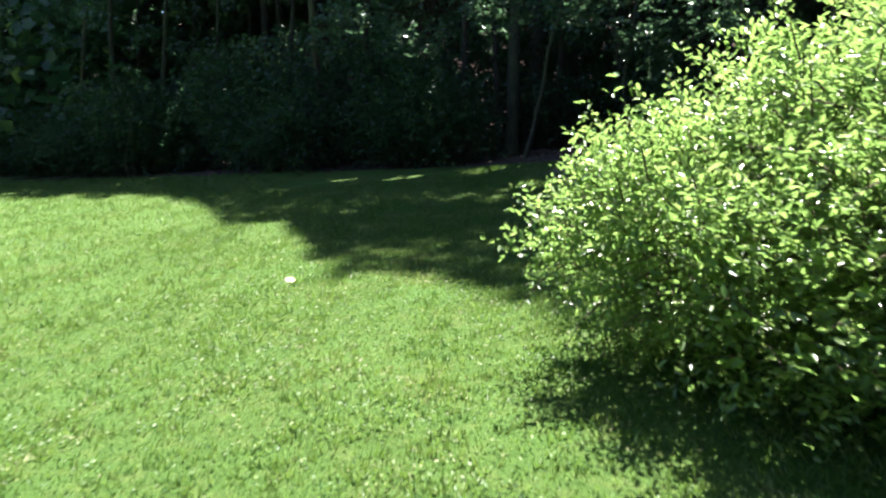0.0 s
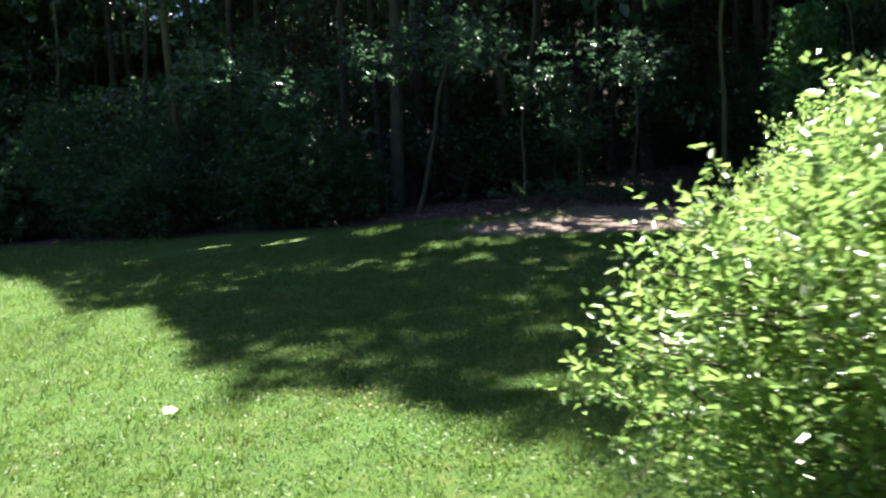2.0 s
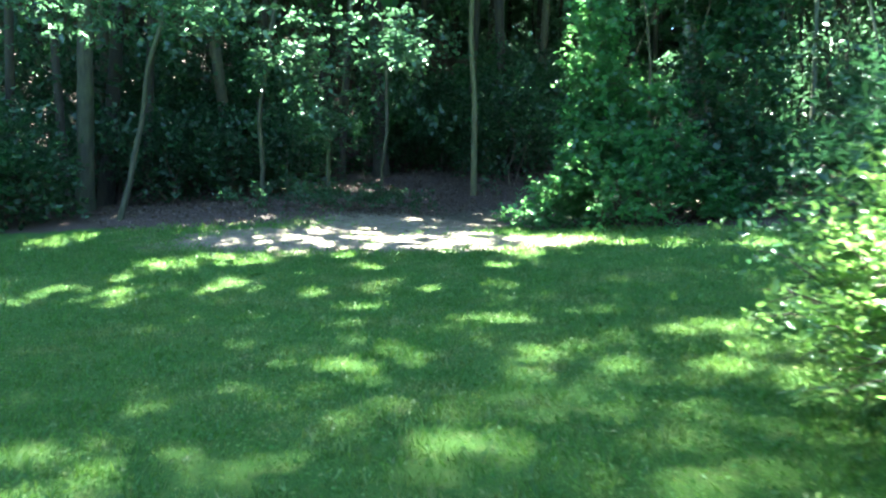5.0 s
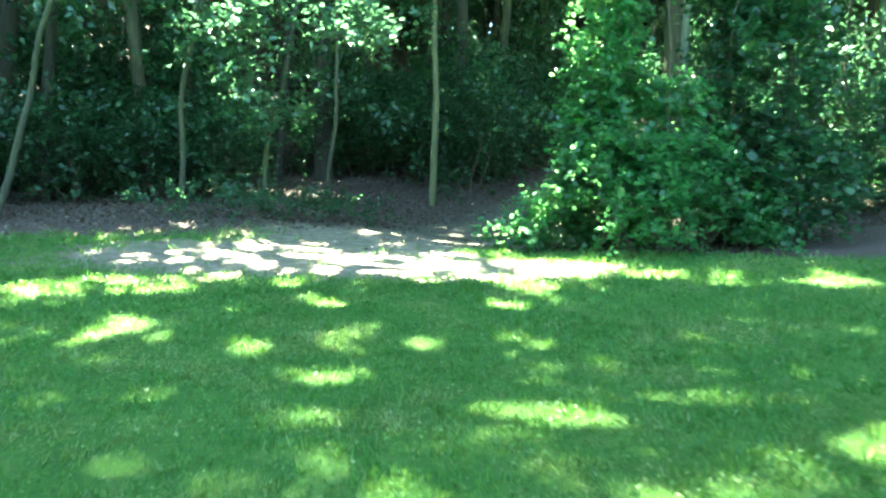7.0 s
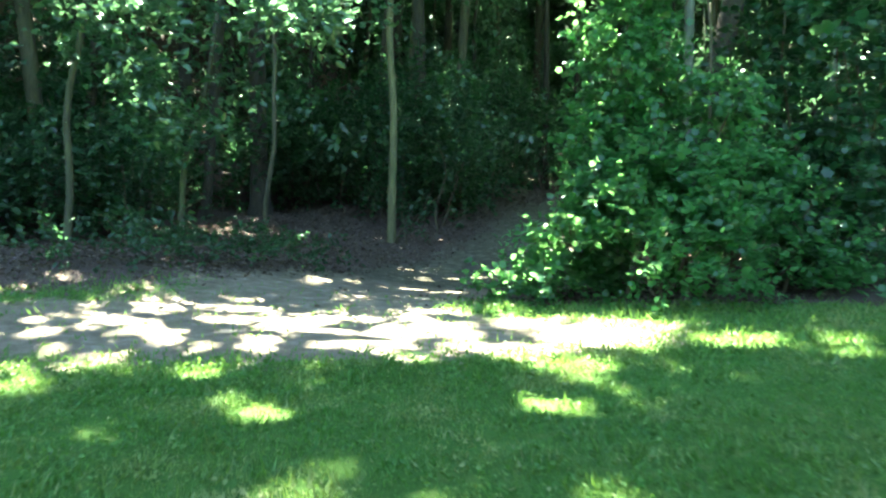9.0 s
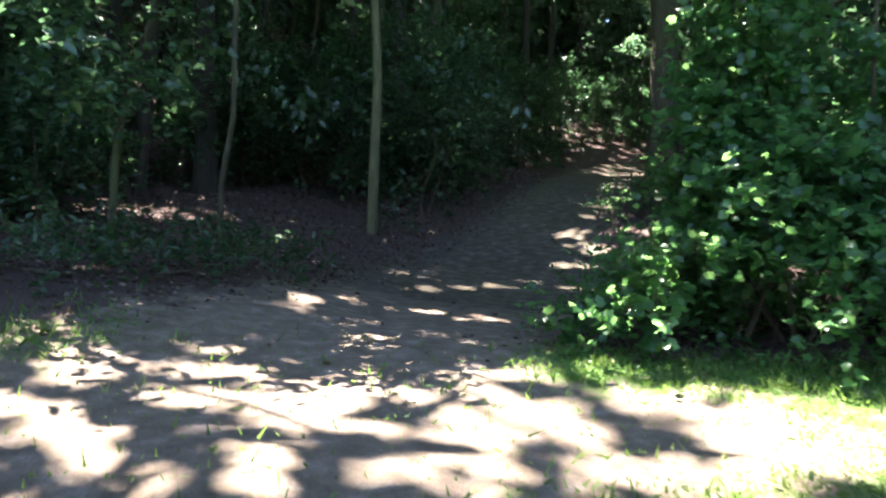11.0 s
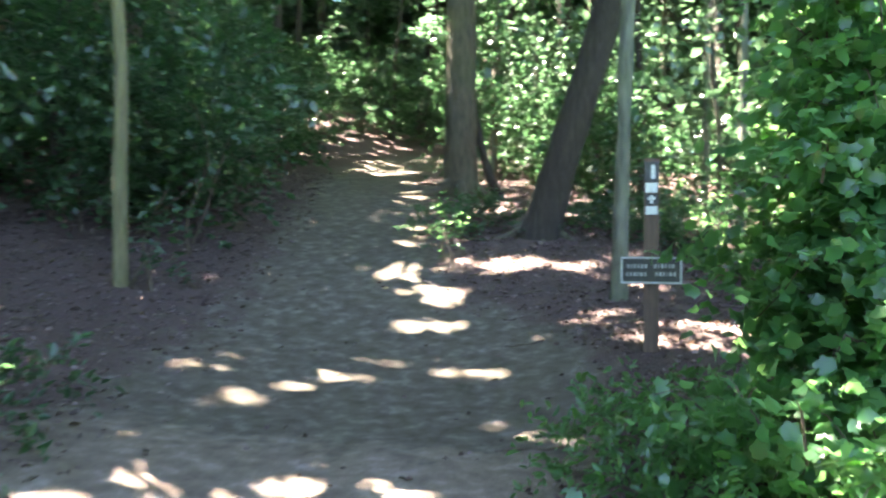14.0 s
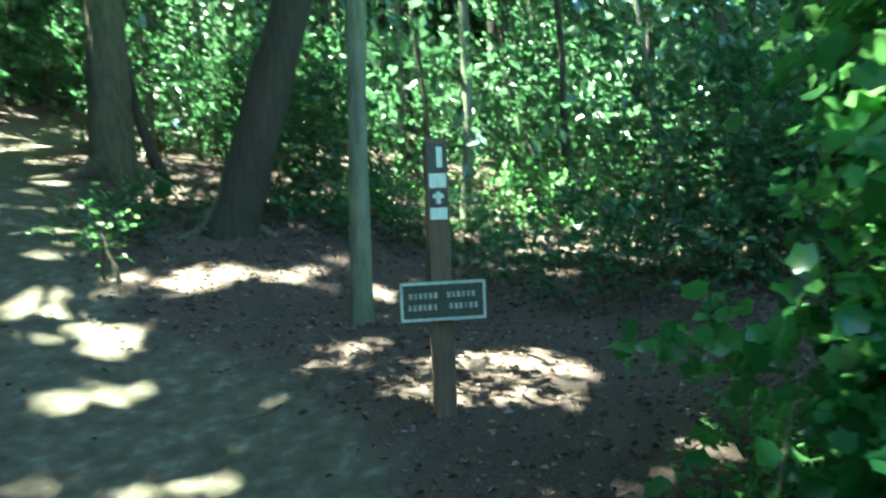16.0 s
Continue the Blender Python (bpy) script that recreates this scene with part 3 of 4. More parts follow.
tree(5.36, 20.2, 12, 0.036, BARK_PALE_SHADED, PALE, 3, (0.05, -0.03), 0.008, (2.4, 4.0, 0), leaf_n=900, limbs=6, flare=1.2, low=[(0.6, -1.4, 2.9, 1.0, 80, 0.11), (-0.2, -0.4, 1.7, 0.8, 50, 0.10), (-0.3, -0.7, 1.5, 0.8, 45, 0.10), (-0.9, -0.4, 2.2, 0.8, 35, 0.10), (0.35, -2.2, 2.5, 0.6, 45, 0.10)])
tree(7.4, 22.0, 15, 0.036, BARK_BROWN, "thin brown sapling standing in the dark of the wood", 4, (-0.01, 0.0), 0.015, (2.6, 6.0, 0), leaf_n=900, flare=1.2)
tree(1.9, 24.8, 25, 0.18, BARK_PALE_SHADED, "stout pale trunk at the edge of the lawn", 5, (0.0, 0.0), 0.008, (4.8, 9.5, 0), leaf_n=2600, limbs=10, flare=1.3, low=[(-1.0, -4.0, 3.4, 1.2, 80, 0.11), (1.2, -4.4, 3.8, 1.1, 70, 0.11), (-2.8, -3.2, 2.8, 1.2, 70, 0.11), (-4.5, -2.0, 3.4, 1.2, 70, 0.11)])
tree(1.9, 20.8, 14, 0.05, BARK_PALE_SHADED, "thin pale leaning sapling beside a stout trunk", 6, (0.16, 0.05), 0.02, (2.4, 6.0, 0), leaf_n=800, flare=1.2)
T1 = tree(17.0, 22.32, 26, 0.27, BARK_BROWN, "large brown trunk with a flared, rooted foot beside the trail", 7, (-0.004, 0.0), 0.004, (5.0, 10.0, 0), flare=1.3, leaf_n=3600, leaf=0.39, limbs=9, low=[(-0.7, 0.3, 2.7, 0.4, 18, 0.12)])
T2 = tree(14.55, 20.0, 22, 0.215, BARK_DARK, "dark leaning trunk with furrowed bark on the low bank", 8, (0.03, -0.24), 0.008, (4.5, 10.0, 0), flare=1.5, leaf_n=2800, leaf=0.39, limbs=8)
tree(12.42, 18.32, 18, 0.08, BARK_GREY, "smooth grey young beech trunk behind the signpost", 9, (0.0, -0.05), 0.006, (3.4, 8.0, 0), flare=1.2, leaf_n=1300, limbs=7, low=[(-0.6, 1.6, 6.0, 1.5, 120, 0.11), (0.2, 0.2, 6.6, 1.3, 90, 0.11)])

# added trees, leaning out so their unseen crowns cast the lawn's shade
for k, (px, py, lx) in enumerate(((0.6, 25.6, 0.0), (3.4, 26.2, 0.0), (6.1, 26.6, 0.0), (8.6, 27.0, -0.02), (-2.6, 27.6, 0.0), (12.3, 26.4, -0.03))):
    tree(px, py, 28.0, 0.10, BARK_DARK, "tall dark-barked tree added so that its crown shades the lawn", 60 + k, (lx, -0.19), 0.006, (5.8, 12.0, 0), "trees of the wood", limbs=10, leaf_n=8000, flare=1.2, leaf=0.30)

for k, (px, py, r, lx, ly) in enumerate(((15.6, 17.7, 0.065, 0.0, 0.0), (16.8, 16.4, 0.05, -0.02, 0.0), (17.9, 18.3, 0.04, 0.0, 0.02), (15.2, 15.4, 0.035, 0.02, 0.22), (19.2, 15.2, 0.06, 0.0, 0.0), (17.2, 14.2, 0.03, 0.0, -0.02),
                                         (20.4, 19.0, 0.07, 0.01, 0.0), (18.9, 20.6, 0.05, 0.0, 0.0), (21.5, 22.8, 0.06, 0.0, 0.01), (19.6, 22.9, 0.03, 0.0, -0.02), (14.6, 13.4, 0.03, 0.0, 0.03))):
    tree(px, py, 11.0 + k % 4, r, (BARK_GREY, BARK_DARK, BARK_PALE_SHADED)[k % 3], "thin young woodland tree behind the signpost", 80 + k, (lx, ly), 0.012, (2.2, 4.5, 0), "young trees behind the signpost", limbs=5, leaf_n=350, flare=1.15, mid=520, leaf=0.22)



def roots(e, x, y, r, seed, count=6, reach=0.9):
    """Surface roots running out from a trunk's foot."""
    rng = np.random.default_rng(seed)
    for k in range(count):
        a = 2 * math.pi * k / count + rng.uniform(-0.3, 0.3)
        L = reach * rng.uniform(0.6, 1.2)
        t = np.linspace(0, 1, 8)
        q = np.stack([x + np.cos(a + 0.35 * t * rng.normal()) * (r * 0.7 + L * t), y + np.sin(a + 0.3 * t * rng.normal()) * (r * 0.7 + L * t), 0 * t], -1)
        q[:, 2] = land(q[:, 0], q[:, 1]) + 0.22 * (1 - t) ** 3 - 0.03 * t
        b = Buf()
        tube(b, q, 0.085 * r / 0.25 * (1 - 0.75 * t) + 0.012, 8, rng, 0.2)
        part_buf("root", b, BARK_BROWN, e, smooth=True)


def side_stem(e, points, r0, r1):
    """A dark woody stem growing up against a trunk."""
    q = np.array(points, float)
    q[:, 2] += [z_at(px, py) for px, py in q[:, :2]]
    t = np.linspace(0, 1, 14)
    line = np.stack([np.interp(t, np.linspace(0, 1, len(q)), q[:, c]) for c in range(3)], -1)
    b = Buf()
    tube(b, line, np.linspace(r0, r1, 14), 9, np.random.default_rng(6), 0.25)
    part_buf("side_stem", b, BARK_DARK, e, "dark woody side stem", True)


side_stem(T1, [(17.5, 21.82, -0.08), (17.37, 21.97, 0.35), (17.28, 22.07, 0.8), (17.23, 22.15, 1.3), (17.2, 22.19, 1.7)], 0.10, 0.035)
roots(T1, 17.0, 22.32, 0.3, 91, 7, 0.75)
roots(T2, 14.55, 20.0, 0.2, 92, 5, 0.4)
_rng = np.random.default_rng(77)
spots = []
for gx in np.arange(-34, 46, 3.6):
    for gy in np.arange(-12, 62, 3.6):
        px, py = gx + _rng.uniform(-1.3, 1.3), gy + _rng.uniform(-1.3, 1.3)
        if py < wood_edge(px) + 1.6 or trail_distance(px, py) < 2.0 or py > 42 + 0.7 * abs(px):
            continue
        if 7.5 < px < 17 and 12.5 < py < 21 or (px - 14) ** 2 + (py - 19.8) ** 2 < 4 or 2 < px < 11 and py < 25.5:
            continue
        if px > 32 or py > 48:
            if _rng.random() < 0.4:
                continue
        spots.append((px, py))
for k, (px, py) in enumerate(spots):
    r = float(_rng.uniform(0.06, 0.2))
    bk = (BARK_DARK, BARK_BROWN, BARK_DARK, BARK_DARK)[k % 4]
    word = ("dark", "brown", "dark", "dark")[k % 4]
    near = 3700 if -4 < px < 22 and py < 34 else 1500
    tree(px, py, float(_rng.uniform(23, 30)), r, bk, f"{word}-barked woodland tree in full summer leaf", 100 + k, (float(_rng.normal() * 0.03), float(_rng.normal() * 0.03)), 0.015,
         (4.6, 9.0, 0), "trees of the wood", leaf_n=near, limbs=6, mid=1250, leaf=0.48 * (1500 / near) ** 0.5)


# ---------- understory ----------
def shrub(name, x, y, blobs, leaf_mat, label, seed, shoots, leaf, count=11, length=0.34, shape=6, ratio=0.5, stems=7, fill=0.5, cull=False, category="shrub", group="", droop=0.2, facing=0.6):
    """A shrub: stems from the ground, and leafy shoots all through and out of its blobs (dx, dy, z over ground, rx, ry, rz)."""
    rng = np.random.default_rng(seed)
    z = z_at(x, y)
    e = thing(name, x, y, z, label, category, group)
    b, tw = Buf(), Buf()
    blobs = np.array(blobs, float)
    area = blobs[:, 3] * blobs[:, 4] + blobs[:, 4] * blobs[:, 5]
    pick = rng.choice(len(blobs), shoots, p=area / area.sum())
    B = blobs[pick]
    d = unit(rng.normal(size=(shoots, 3)))
    lump = 1 + 0.19 * np.sin(d[:, 0] * 7 + pick) * np.cos(d[:, 2] * 6) + 0.18 * np.sin(d[:, 1] * 15 + d[:, 2] * 11) - 0.06
    depth = np.where(rng.random(shoots) < fill, rng.uniform(0.55, 0.9, shoots), rng.uniform(0.88, 1.0, shoots) + 0.14 * (rng.random(shoots) < 0.07)) * lump
    c = np.stack([x + B[:, 0], y + B[:, 1], z + B[:, 2]], -1)
    st = c + d * B[:, 3:6] * depth[:, None]
    g = land(st[:, 0], st[:, 1])
    keep = st[:, 2] > g + 0.06
    st, d = st[keep], d[keep]
    way = d * 0.8 + np.array([0, 0, 0.45]) + rng.normal(size=st.shape) * 0.45
    spray(b, tw, st, way, length, count, leaf, rng, ratio, shape, droop, cull, d, facing)
    tagged(part_buf("foliage", b, leaf_mat, e), kind="stuff")
    tagged(part_buf("twig", tw, TWIG, e), kind="stuff")
    for k in range(stems):
        q = blobs[k % len(blobs)]
        en = np.array([x + q[0], y + q[1], z + q[2]]) + ball(rng, 1)[0] * q[3:6] * 0.8
        s = np.array([x + rng.normal() * 0.25 + q[0] * 0.5, y + rng.normal() * 0.25 + q[1] * 0.5, 0])
        s[2] = z_at(s[0], s[1]) - 0.05
        sb = Buf()
        tube(sb, stem_line(s, en, 7, rng, 0.07), np.linspace(0.022, 0.006, 7), 6)
        part_buf("stem", sb, TWIG, e, smooth=True)
    return e


# the sunlit bushes beside the lawn
shrub("bush", 2.38, 4.38, [(-0.19, 0.09, 0.82, 1.21, 1.21, 0.84), (0.93, -0.09, 1.31, 1.35, 1.3, 1.12), (-0.93, 0.39, 0.6, 0.76, 0.74, 0.56), (1.4, 0.28, 2.28, 0.93, 0.93, 0.74), (-0.55, -0.72, 0.45, 0.6, 0.5, 0.42), (0.1, -1.2, 0.6, 0.85, 0.55, 0.6)], LEAF_BUSH,
      "large sunlit leafy green bush beside the mown lawn", 21, 11500, 0.052, 11, 0.31, ratio=0.45, stems=12, fill=0.25)
shrub("bush", 3.2, 6.7, [(-0.02, 0.2, 0.74, 1.0, 1.1, 0.8), (0.75, 0.7, 0.82, 1.15, 1.0, 0.74)], LEAF_BUSH,
      "sunlit leafy bush with loose arching shoots on the lawn's side", 22, 6000, 0.050, 11, 0.29, ratio=0.46, stems=8, fill=0.25)
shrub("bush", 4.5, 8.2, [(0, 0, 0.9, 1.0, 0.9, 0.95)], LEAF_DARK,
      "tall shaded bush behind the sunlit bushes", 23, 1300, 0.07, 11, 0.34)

# low sweeping branches beside the trail mouth
def swept_boughs(height, spread, count, seed):
    """Blobs of foliage strung along boughs that leave a stem and sweep down to the ground, wider across (1, -0.8) than deep."""
    rng = np.random.default_rng(seed)
    out = []
    for k in range(count):
        a = math.pi * (k + 0.5) / count * 2 + rng.uniform(-0.2, 0.2)
        across, deep = math.cos(a) * spread * rng.uniform(0.85, 1.1), math.sin(a) * 0.8
        dx, dy = across * 0.783 + deep * 0.623, -across * 0.623 + deep * 0.783
        h = height * rng.uniform(0.65, 1.1)
        for t in (0.25, 0.5, 0.75, 0.97):
            r = 0.42 - 0.17 * t
            out.append((dx * t, dy * t, max(h * (1 - t ** 1.7), 0.12), r, r, 0.11 + 0.1 * (1 - t)))
    return out


shrub("maple_sapling", 8.45, 15.35, swept_boughs(1.3, 1.7, 11, 4), LEAF_MAPLE,
      "bushy young maple with low sweeping branches at the trail mouth", 31, 1350, 0.072, 9, 0.28, shape=9, ratio=0.85, stems=12, droop=0.3, fill=0.5, facing=0.2)
shrub("maple_sapling", 8.42, 15.52, [(-0.4, 0.6, 0.75, 0.3, 0.3, 0.4), (-0.4, 0.6, 1.5, 0.3, 0.3, 0.5), (-0.25, 0.45, 2.4, 0.45, 0.4, 0.6), (-0.3, 0.35, 3.2, 0.4, 0.35, 0.3), (0.45, -0.25, 3.9, 0.45, 0.4, 0.3), (0.4, -0.3, 1.9, 0.35, 0.3, 0.25), (-0.2, 0.3, 4.6, 0.5, 0.45, 0.3), (-0.15, 1.05, 1.12, 0.12, 0.2, 0.06), (-0.3, 0.55, 1.1, 0.4, 0.3, 0.5), (0.1, 0.45, 2.0, 0.45, 0.3, 0.6)], LEAF_MAPLE,
      "slender leafy maple leaning over the trail's verge", 35, 1700, 0.07, 9, 0.26, shape=9, ratio=0.85, stems=7, droop=0.45, fill=0.45, facing=0.65)
# added dark screen that hides the sunlit foliage behind it
shrub("maple_sapling", 10.0, 15.0, [(0, 0, 2.2, 0.75, 0.75, 1.2), (0.2, 0, 4.2, 0.9, 0.9, 1.4), (0.1, -0.3, 0.8, 0.8, 0.7, 0.6)], LEAF_DARK,
      "dark leafy young maple added as a screen on the lawn's wooded side", 32, 1300, 0.10, 9, 0.4, shape=9, ratio=0.85, stems=8, droop=0.35, facing=0.25)
shrub("ground_cover", 8.7, 17.2, [(-0.5, -0.5, 0.12, 0.8, 0.45, 0.3), (-0.25, -0.1, 0.12, 0.6, 0.35, 0.26), (0.2, -0.9, 0.14, 0.7, 0.4, 0.34), (1.1, -1.2, 0.2, 0.8, 0.5, 0.4)], LEAF_MAPLE,
      "low leafy plants spreading over the trail's verge", 33, 760, 0.06, 9, 0.24, stems=4, category="plants")
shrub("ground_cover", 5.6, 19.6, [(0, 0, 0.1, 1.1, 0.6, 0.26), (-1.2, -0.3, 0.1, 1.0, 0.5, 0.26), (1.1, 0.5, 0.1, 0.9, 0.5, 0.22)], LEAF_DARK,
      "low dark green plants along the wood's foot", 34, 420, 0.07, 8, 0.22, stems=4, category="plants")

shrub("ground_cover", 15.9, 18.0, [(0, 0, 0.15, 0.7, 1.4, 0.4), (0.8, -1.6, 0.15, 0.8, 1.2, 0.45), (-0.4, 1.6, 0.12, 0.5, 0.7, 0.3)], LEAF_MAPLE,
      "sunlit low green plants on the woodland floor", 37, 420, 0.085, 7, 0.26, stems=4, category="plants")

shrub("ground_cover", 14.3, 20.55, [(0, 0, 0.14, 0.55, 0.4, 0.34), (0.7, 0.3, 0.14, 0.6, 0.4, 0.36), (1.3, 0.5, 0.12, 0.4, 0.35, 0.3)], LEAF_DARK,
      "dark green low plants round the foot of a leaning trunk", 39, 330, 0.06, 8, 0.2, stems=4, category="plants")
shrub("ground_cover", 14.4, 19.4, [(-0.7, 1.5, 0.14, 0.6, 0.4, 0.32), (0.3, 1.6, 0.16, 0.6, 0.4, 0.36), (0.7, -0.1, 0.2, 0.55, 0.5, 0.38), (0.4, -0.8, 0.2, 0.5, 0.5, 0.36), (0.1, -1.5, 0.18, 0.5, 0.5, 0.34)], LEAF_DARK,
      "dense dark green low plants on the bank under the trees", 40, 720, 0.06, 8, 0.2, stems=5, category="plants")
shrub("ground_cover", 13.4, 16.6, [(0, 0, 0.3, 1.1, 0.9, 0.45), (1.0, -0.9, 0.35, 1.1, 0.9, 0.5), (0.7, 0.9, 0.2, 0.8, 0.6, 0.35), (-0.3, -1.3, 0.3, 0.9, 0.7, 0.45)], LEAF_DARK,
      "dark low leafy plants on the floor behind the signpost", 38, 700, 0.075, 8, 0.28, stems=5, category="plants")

_r = np.random.default_rng(5)


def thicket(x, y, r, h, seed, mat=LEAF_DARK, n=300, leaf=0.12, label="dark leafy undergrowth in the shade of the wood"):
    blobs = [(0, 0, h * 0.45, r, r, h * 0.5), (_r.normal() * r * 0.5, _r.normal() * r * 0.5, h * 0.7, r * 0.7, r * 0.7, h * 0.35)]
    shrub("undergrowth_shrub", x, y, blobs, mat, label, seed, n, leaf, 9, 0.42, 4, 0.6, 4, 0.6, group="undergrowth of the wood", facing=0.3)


# along the lawn's far edge, beside the trail and within the wood
for k in range(150):
    if k < 46:
        px = _r.uniform(-24, 4.2)
        py = float(wood_edge(px)) + _r.uniform(0.3, 3.0)
        near = 2.3
    elif k < 74:
        px, py, near = _r.uniform(2.5, 18), _r.uniform(22.5, 34), 1.7
    elif k < 104:
        px, py, near = _r.uniform(11, 27), _r.uniform(22, 33), 1.55
    else:
        px, py, near = _r.uniform(13.5, 34), _r.uniform(6, 24), 1.8
    if trail_distance(px, py) < near + 0.3 or 12 < px < 15.5 and 17 < py < 21.5 or (px - 16.75) ** 2 + (py - 22.1) ** 2 < 1.2 or py < wood_edge(px) or 8 < px < 11.2 and py < 24:
        continue
    thicket(px, py, _r.uniform(0.8, 1.4), _r.uniform(1.2, 3.4), 300 + k)
for k, (px, py) in enumerate(((20.6, 29.0), (22.8, 30.2), (24.8, 31.0), (26.8, 30.4), (18.8, 27.8), (28.5, 29.4))):
    thicket(px, py, 1.2, 2.6, 500 + k)

for k in range(24):
    thicket(-11 + 0.8 * k + _r.uniform(-0.3, 0.3), 26.5 + 2.2 * (k % 3) + _r.uniform(-0.4, 0.4) + max(0, -0.5 * (-11 + 0.8 * k)), 1.3, _r.uniform(3.0, 5.0), 600 + k, n=260, leaf=0.15)


def far_woods():
    """The depth of the wood beyond the nearer trees."""
    rng = np.random.default_rng(9)
    b = Buf()
    for _ in range(2600):
        a, d = rng.uniform(0, 2 * math.pi), rng.uniform(34, 62)
        cx, cy = 6 + d * math.cos(a), 16 + d * math.sin(a)
        if cy < wood_edge(cx) + 2 and d < 46:
            continue
        n = 110
        c = np.array([cx, cy, float(land(cx, cy)) + rng.uniform(0.5, 17)]) + ball(rng, n) * np.array([3.0, 3.0, 2.0])
        c = c[c[:, 2] > land(c[:, 0], c[:, 1])]
        leaves(b, c, rng.normal(size=(len(c), 3)), 0.6 + 0.5 * rng.random(len(c)), rng, 0.75, 0.2, 4)
    tagged(new("far_woods", b.mesh("far_woods", LEAF_CANOPY)), "dense green woodland foliage in the distance", "woods", kind="stuff")


far_woods()


# ---------- signpost ----------
def box(bm, size, at, turn=0.0, bevel=0.0):
    m = Matrix.Translation(at) @ Matrix.Rotation(turn, 4, 'Z') @ Matrix.Diagonal((*size, 1))
    g = bmesh.ops.create_cube(bm, size=1.0, matrix=m)
    if bevel:
        ed = list({e for v in g["verts"] for e in v.link_edges})
        bmesh.ops.bevel(bm, geom=ed, offset=bevel, segments=2, affect='EDGES', profile=0.6)


def wood_paint(name, dark, light, rough=0.75):
    m, nt, b = material(name, rough)
    tc = nt.nodes.new("ShaderNodeTexCoord")
    mp = nt.nodes.new("ShaderNodeMapping")
    mp.inputs["Scale"].default_value = (1, 1, 0.12)
    nt.links.new(tc.outputs["Object"], mp.inputs[0])
    n = node(nt, "ShaderNodeTexNoise", Scale=45.0, Detail=6.0, Roughness=0.6)
    nt.links.new(mp.outputs[0], n.inputs["Vector"])
    nt.links.new(ramp(nt, n.outputs["Fac"], [(0.3, dark), (0.7, light)]), b.inputs["Base Color"])
    bump(nt, b, n.outputs["Fac"], 0.3, 0.004)
    return m


def signpost(x, y, turn):
    """Post with a routed board, and trail blazes; its face looks along -x when turn is 0."""
    z = z_at(x, y) - 0.06
    brown = wood_paint("weathered_post_wood", (0.062, 0.038, 0.026), (0.14, 0.088, 0.06))
    board = wood_paint("dark_sign_board", (0.028, 0.03, 0.024), (0.055, 0.052, 0.042))
    pale = wood_paint("pale_paint", (0.50, 0.52, 0.48), (0.74, 0.75, 0.70))
    worn = wood_paint("worn_lettering", (0.12, 0.125, 0.11), (0.42, 0.43, 0.40))
    rim = wood_paint("greyed_rim_paint", (0.30, 0.32, 0.30), (0.46, 0.48, 0.45))
    black = wood_paint("black_marker", (0.02, 0.02, 0.022), (0.04, 0.04, 0.042), 0.5)
    e = thing("signpost", x, y, z, "brown wooden trail post with a dark routed board and white blazes", "signpost")
    e.matrix_basis = pose(x, y, z, 0, 0, math.degrees(turn))

    def put(name, sizes, mat, parent, label="", bevel=0.004):
        bm = bmesh.new()
        for size, at in sizes:
            box(bm, size, at, 0.0, bevel)
        ob = part(name, bm, mat, None, label)
        ob.parent = parent
        return ob
    top = 1.51
    bm = bmesh.new()
    box(bm, (0.115, 0.115, top), (0, 0, top / 2), 0, 0.008)
    for v in bm.verts:
        if v.co.z > top - 0.02:
            v.co.z -= 0.03 * (v.co.x + 0.06) / 0.12
    ob = part("post", bm, brown)
    ob.parent = e
    f = -0.0575
    bd = put("sign_board", [((0.03, 0.455, 0.205), (f - 0.017, 0, 0.66))], board, e, "dark board with a pale rim")
    fx = f - 0.0335
    for dy, dz, sy, sz in ((0, 0.094, 0.447, 0.015), (0, -0.094, 0.447, 0.015), (0.2175, 0, 0.015, 0.176), (-0.2175, 0, 0.015, 0.176)):
        put("rim", [((0.006, sy, sz), (fx, dy, 0.66 + dz))], rim, bd, "", 0.001)
    # two rows of routed words, too worn to be read
    for dy, dz, w in ((0.105, 0.03, 0.145), (-0.095, 0.032, 0.15), (0.11, -0.03, 0.155), (-0.105, -0.028, 0.125)):
        n = 6
        for k in range(n):
            put("letter_bar", [((0.004, 0.017, 0.03), (fx, dy + (k - (n - 1) / 2) * 0.0262, 0.66 + dz))], worn, bd, "", 0.001)
    put("blaze", [((0.008, 0.09, 0.075), (f - 0.004, 0, 1.285))], pale, e, "white painted trail blaze", 0.002)
    mk = put("marker", [((0.008, 0.09, 0.085), (f - 0.004, 0, 1.195))], black, e, "black trail marker with a white cross", 0.002)
    put("emblem", [((0.004, 0.024, 0.062), (f - 0.009, 0, 1.196)), ((0.004, 0.058, 0.022), (f - 0.009, 0, 1.204))], pale, mk, "", 0.001)
    tp = put("marker", [((0.008, 0.105, 0.15), (f - 0.004, 0, 1.405))], black, e, "black plate with a white upright bar", 0.002)
    put("bar", [((0.004, 0.03, 0.105), (f - 0.009, -0.012, 1.405))], pale, tp, "", 0.001)
    put("blaze", [((0.008, 0.09, 0.062), (f - 0.004, 0, 1.113))], pale, e, "white painted trail blaze", 0.002)


signpost(10.72, 17.58, radians(13))


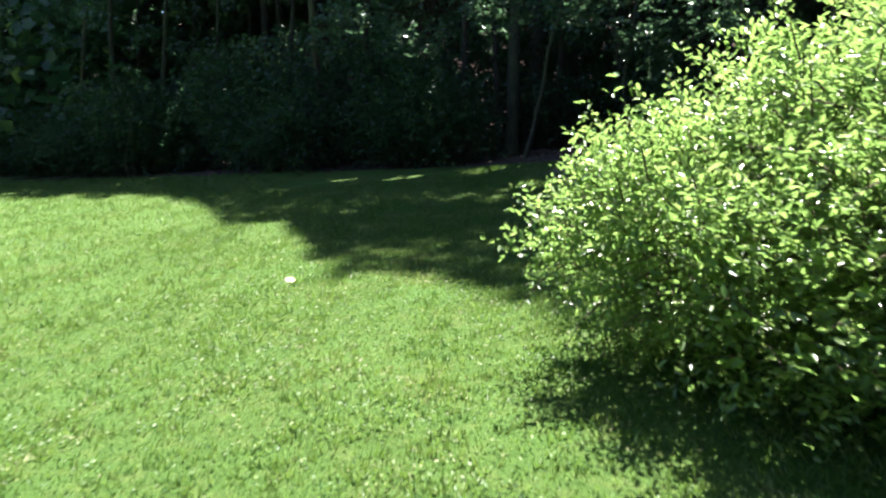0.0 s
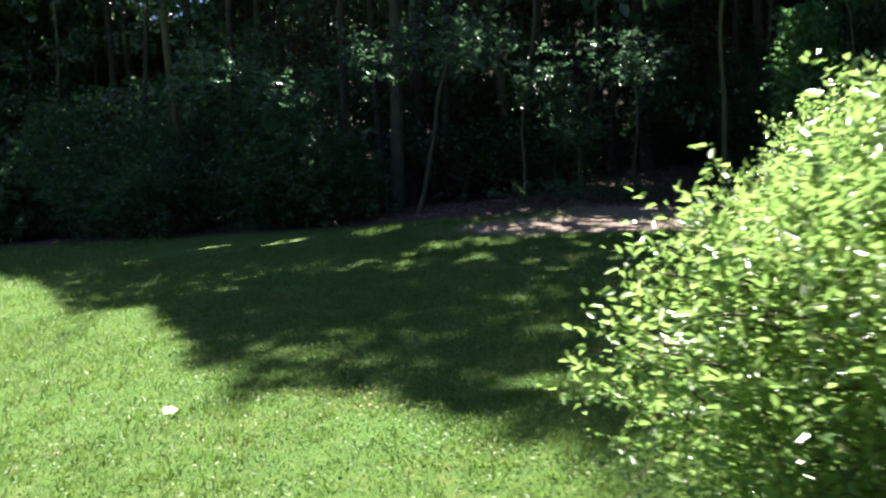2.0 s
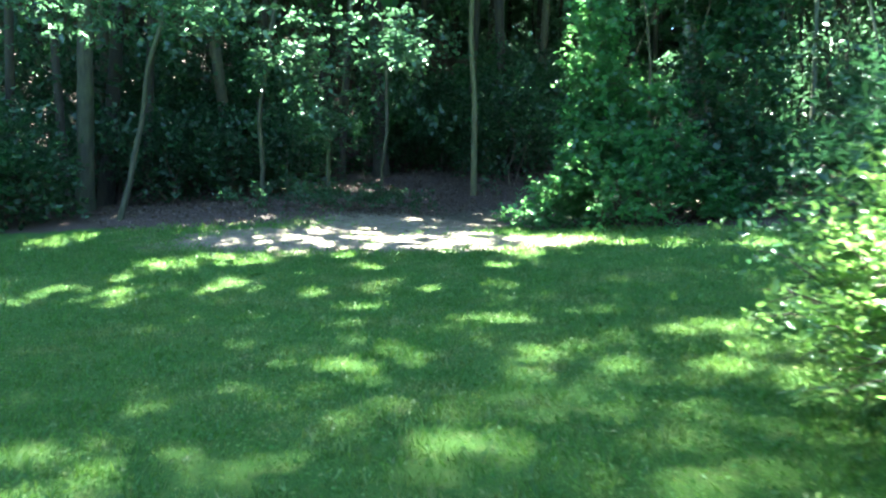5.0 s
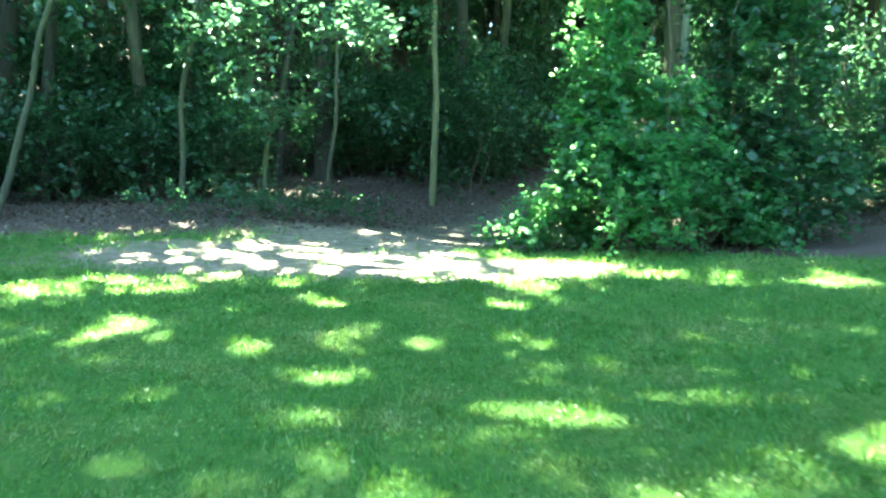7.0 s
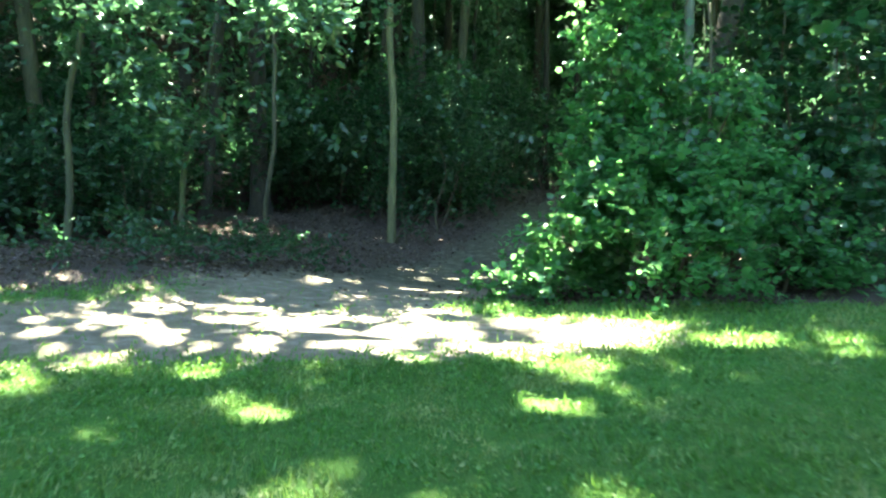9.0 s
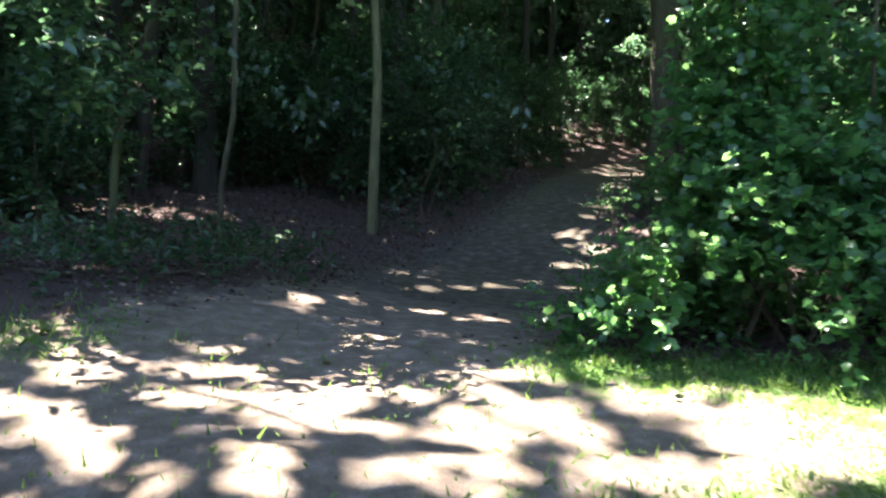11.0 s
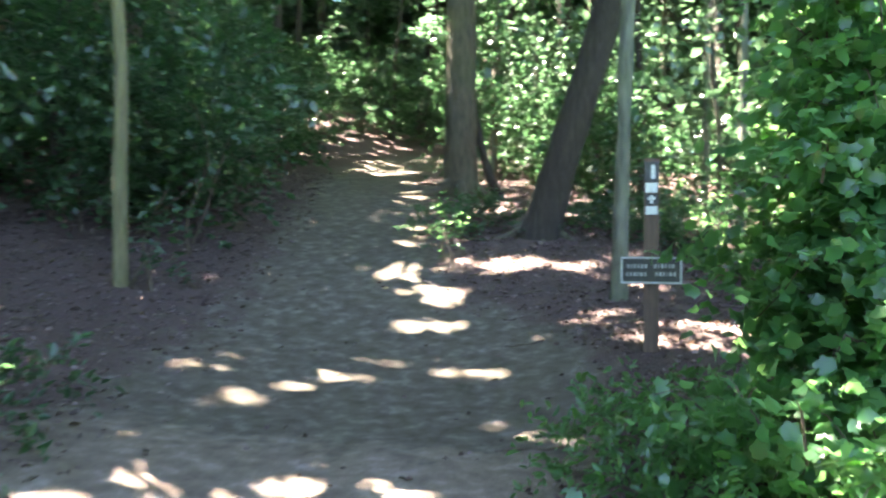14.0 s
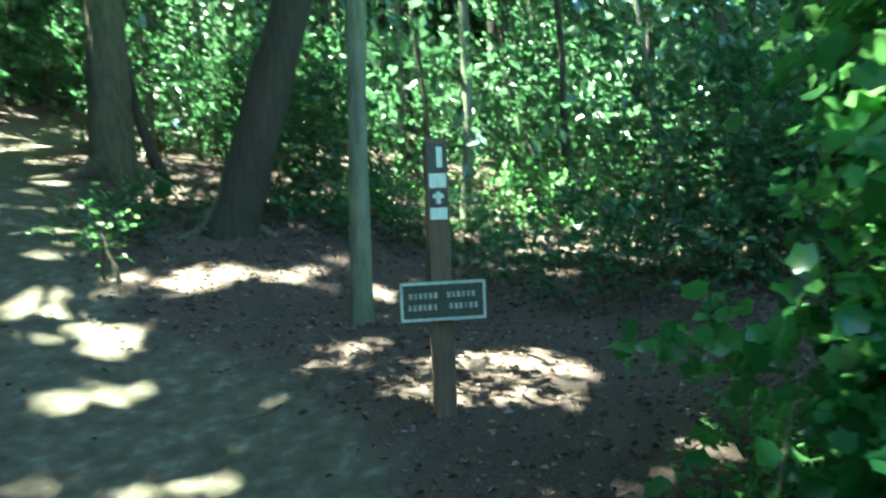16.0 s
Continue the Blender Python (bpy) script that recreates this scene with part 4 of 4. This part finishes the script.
def leaf_litter():
    """Dry leaves lying on the woodland floor and along the trail."""
    rng = np.random.default_rng(41)
    n = 90000
    x, y = rng.uniform(1.5, 20, n), rng.uniform(14.5, 27, n)
    want = np.clip(wood_cover(x, y), 0, 1) * (1 - 0.97 * np.clip(dirt_cover(x, y) * 3 - 1.1, 0, 1))
    ok = rng.random(n) < want * np.clip(1.3 - np.hypot(x - 9, y - 18) / 13, 0.1, 1) * 0.55
    x, y = x[ok], y[ok]
    p = np.stack([x, y, land(x, y) - 0.05 * np.clip(dirt_cover(x, y), 0, 1) + 0.012], -1)
    a = rng.normal(size=(len(p), 3)) * np.array([1, 1, 0.18])
    b = Buf()
    leaves(b, p, a, 0.028 + 0.032 * rng.random(len(p)), rng, 0.6, 0.3, 6)
    tagged(new("leaf_litter", b.mesh("leaf_litter", LITTER_MAT)), "brown dry fallen leaves scattered over the woodland floor", "leaf litter", kind="stuff")
    # fallen sticks
    for k in range(26):
        cx, cy = rng.uniform(4, 15), rng.uniform(17, 23)
        if wood_cover(cx, cy) < 0.5 or trail_distance(cx, cy) < 1.2:
            continue
        ang, L = rng.uniform(0, math.pi), rng.uniform(0.25, 0.9)
        q = np.array([(cx + math.cos(ang) * L * t, cy + math.sin(ang) * L * t, 0) for t in np.linspace(-0.5, 0.5, 6)])
        q[:, :2] += rng.normal(size=(6, 2)) * 0.02
        q[:, 2] = land(q[:, 0], q[:, 1]) - 0.05 * np.clip(dirt_cover(q[:, 0], q[:, 1]), 0, 1) + 0.008
        sb = Buf()
        tube(sb, q, np.linspace(0.012, 0.004, 6), 6, rng, 0.3)
        tagged(part_buf("fallen_stick", sb, TWIG, None, "", True), "grey-brown dead stick lying on the ground", "stick", "fallen sticks")


leaf_litter()


def fallen_leaf(x, y, size, label, turn):
    rng = np.random.default_rng(3)
    b = Buf()
    p = np.array([[x, y, z_at(x, y) + 0.06]])
    leaves(b, p, np.array([[math.cos(turn), math.sin(turn), 0.04]]), size, rng, 0.75, 0.2, 9, np.array([0.0, -0.5, 4.0]))
    m, nt, bs = material("pale_dry_leaf", 0.6)
    nt.links.new(ramp(nt, noise_tex(nt, 30.0), [(0.3, (0.34, 0.23, 0.10)), (0.7, (0.48, 0.35, 0.17))]), bs.inputs["Base Color"])
    tagged(part_buf("fallen_leaf", b, m), label, "leaf")


fallen_leaf(-1.48, 8.02, 0.105, "single pale dry leaf lying on the sunny lawn", 0.3)
shrub("seedling", 12.85, 20.45, [(0, 0, 0.38, 0.14, 0.14, 0.3)], LEAF_MAPLE, "small leafy seedling at the foot of the bank", 35, 20, 0.06, 5, 0.16, stems=3, category="seedling")
shrub("seedling", 9.95, 22.2, [(0.2, -0.1, 0.4, 0.25, 0.2, 0.35)], LEAF_DARK, "small seedling at the foot of a slender tree", 36, 22, 0.07, 5, 0.16, stems=3, category="seedling")


def bush_shoot(points, label):
    """A long bare shoot with a few leaves at its tip."""
    rng = np.random.default_rng(8)
    q = np.array(points, float)
    e = thing("arching_shoot", *q[0], label, "shoot")
    sb = Buf()
    t = np.linspace(0, 1, 10)
    line = np.stack([np.interp(t, np.linspace(0, 1, len(q)), q[:, c]) for c in range(3)], -1) + rng.normal(size=(10, 3)) * 0.006
    tube(sb, line, np.linspace(0.007, 0.002, 10), 5)
    part_buf("stem", sb, TWIG, e, smooth=True)
    lb = Buf()
    leaves(lb, line[[9, 8, 7, 9, 5]], np.array([[-1, -0.3, 0.2], [-0.6, 0.6, 0.2], [-0.8, -0.7, 0], [-0.5, 0.5, -0.5], [-0.3, -0.8, 0.3]]), np.array([0.065, 0.05, 0.045, 0.05, 0.04]), rng, 0.6, 0.3, 6)
    part_buf("foliage", lb, LEAF_BUSH, e)


bush_shoot([(2.3, 6.2, 1.0), (1.7, 6.1, 0.95), (1.1, 5.9, 0.96), (0.68, 5.76, 1.02)], "long thin shoot with yellow-green leaves at its tip")
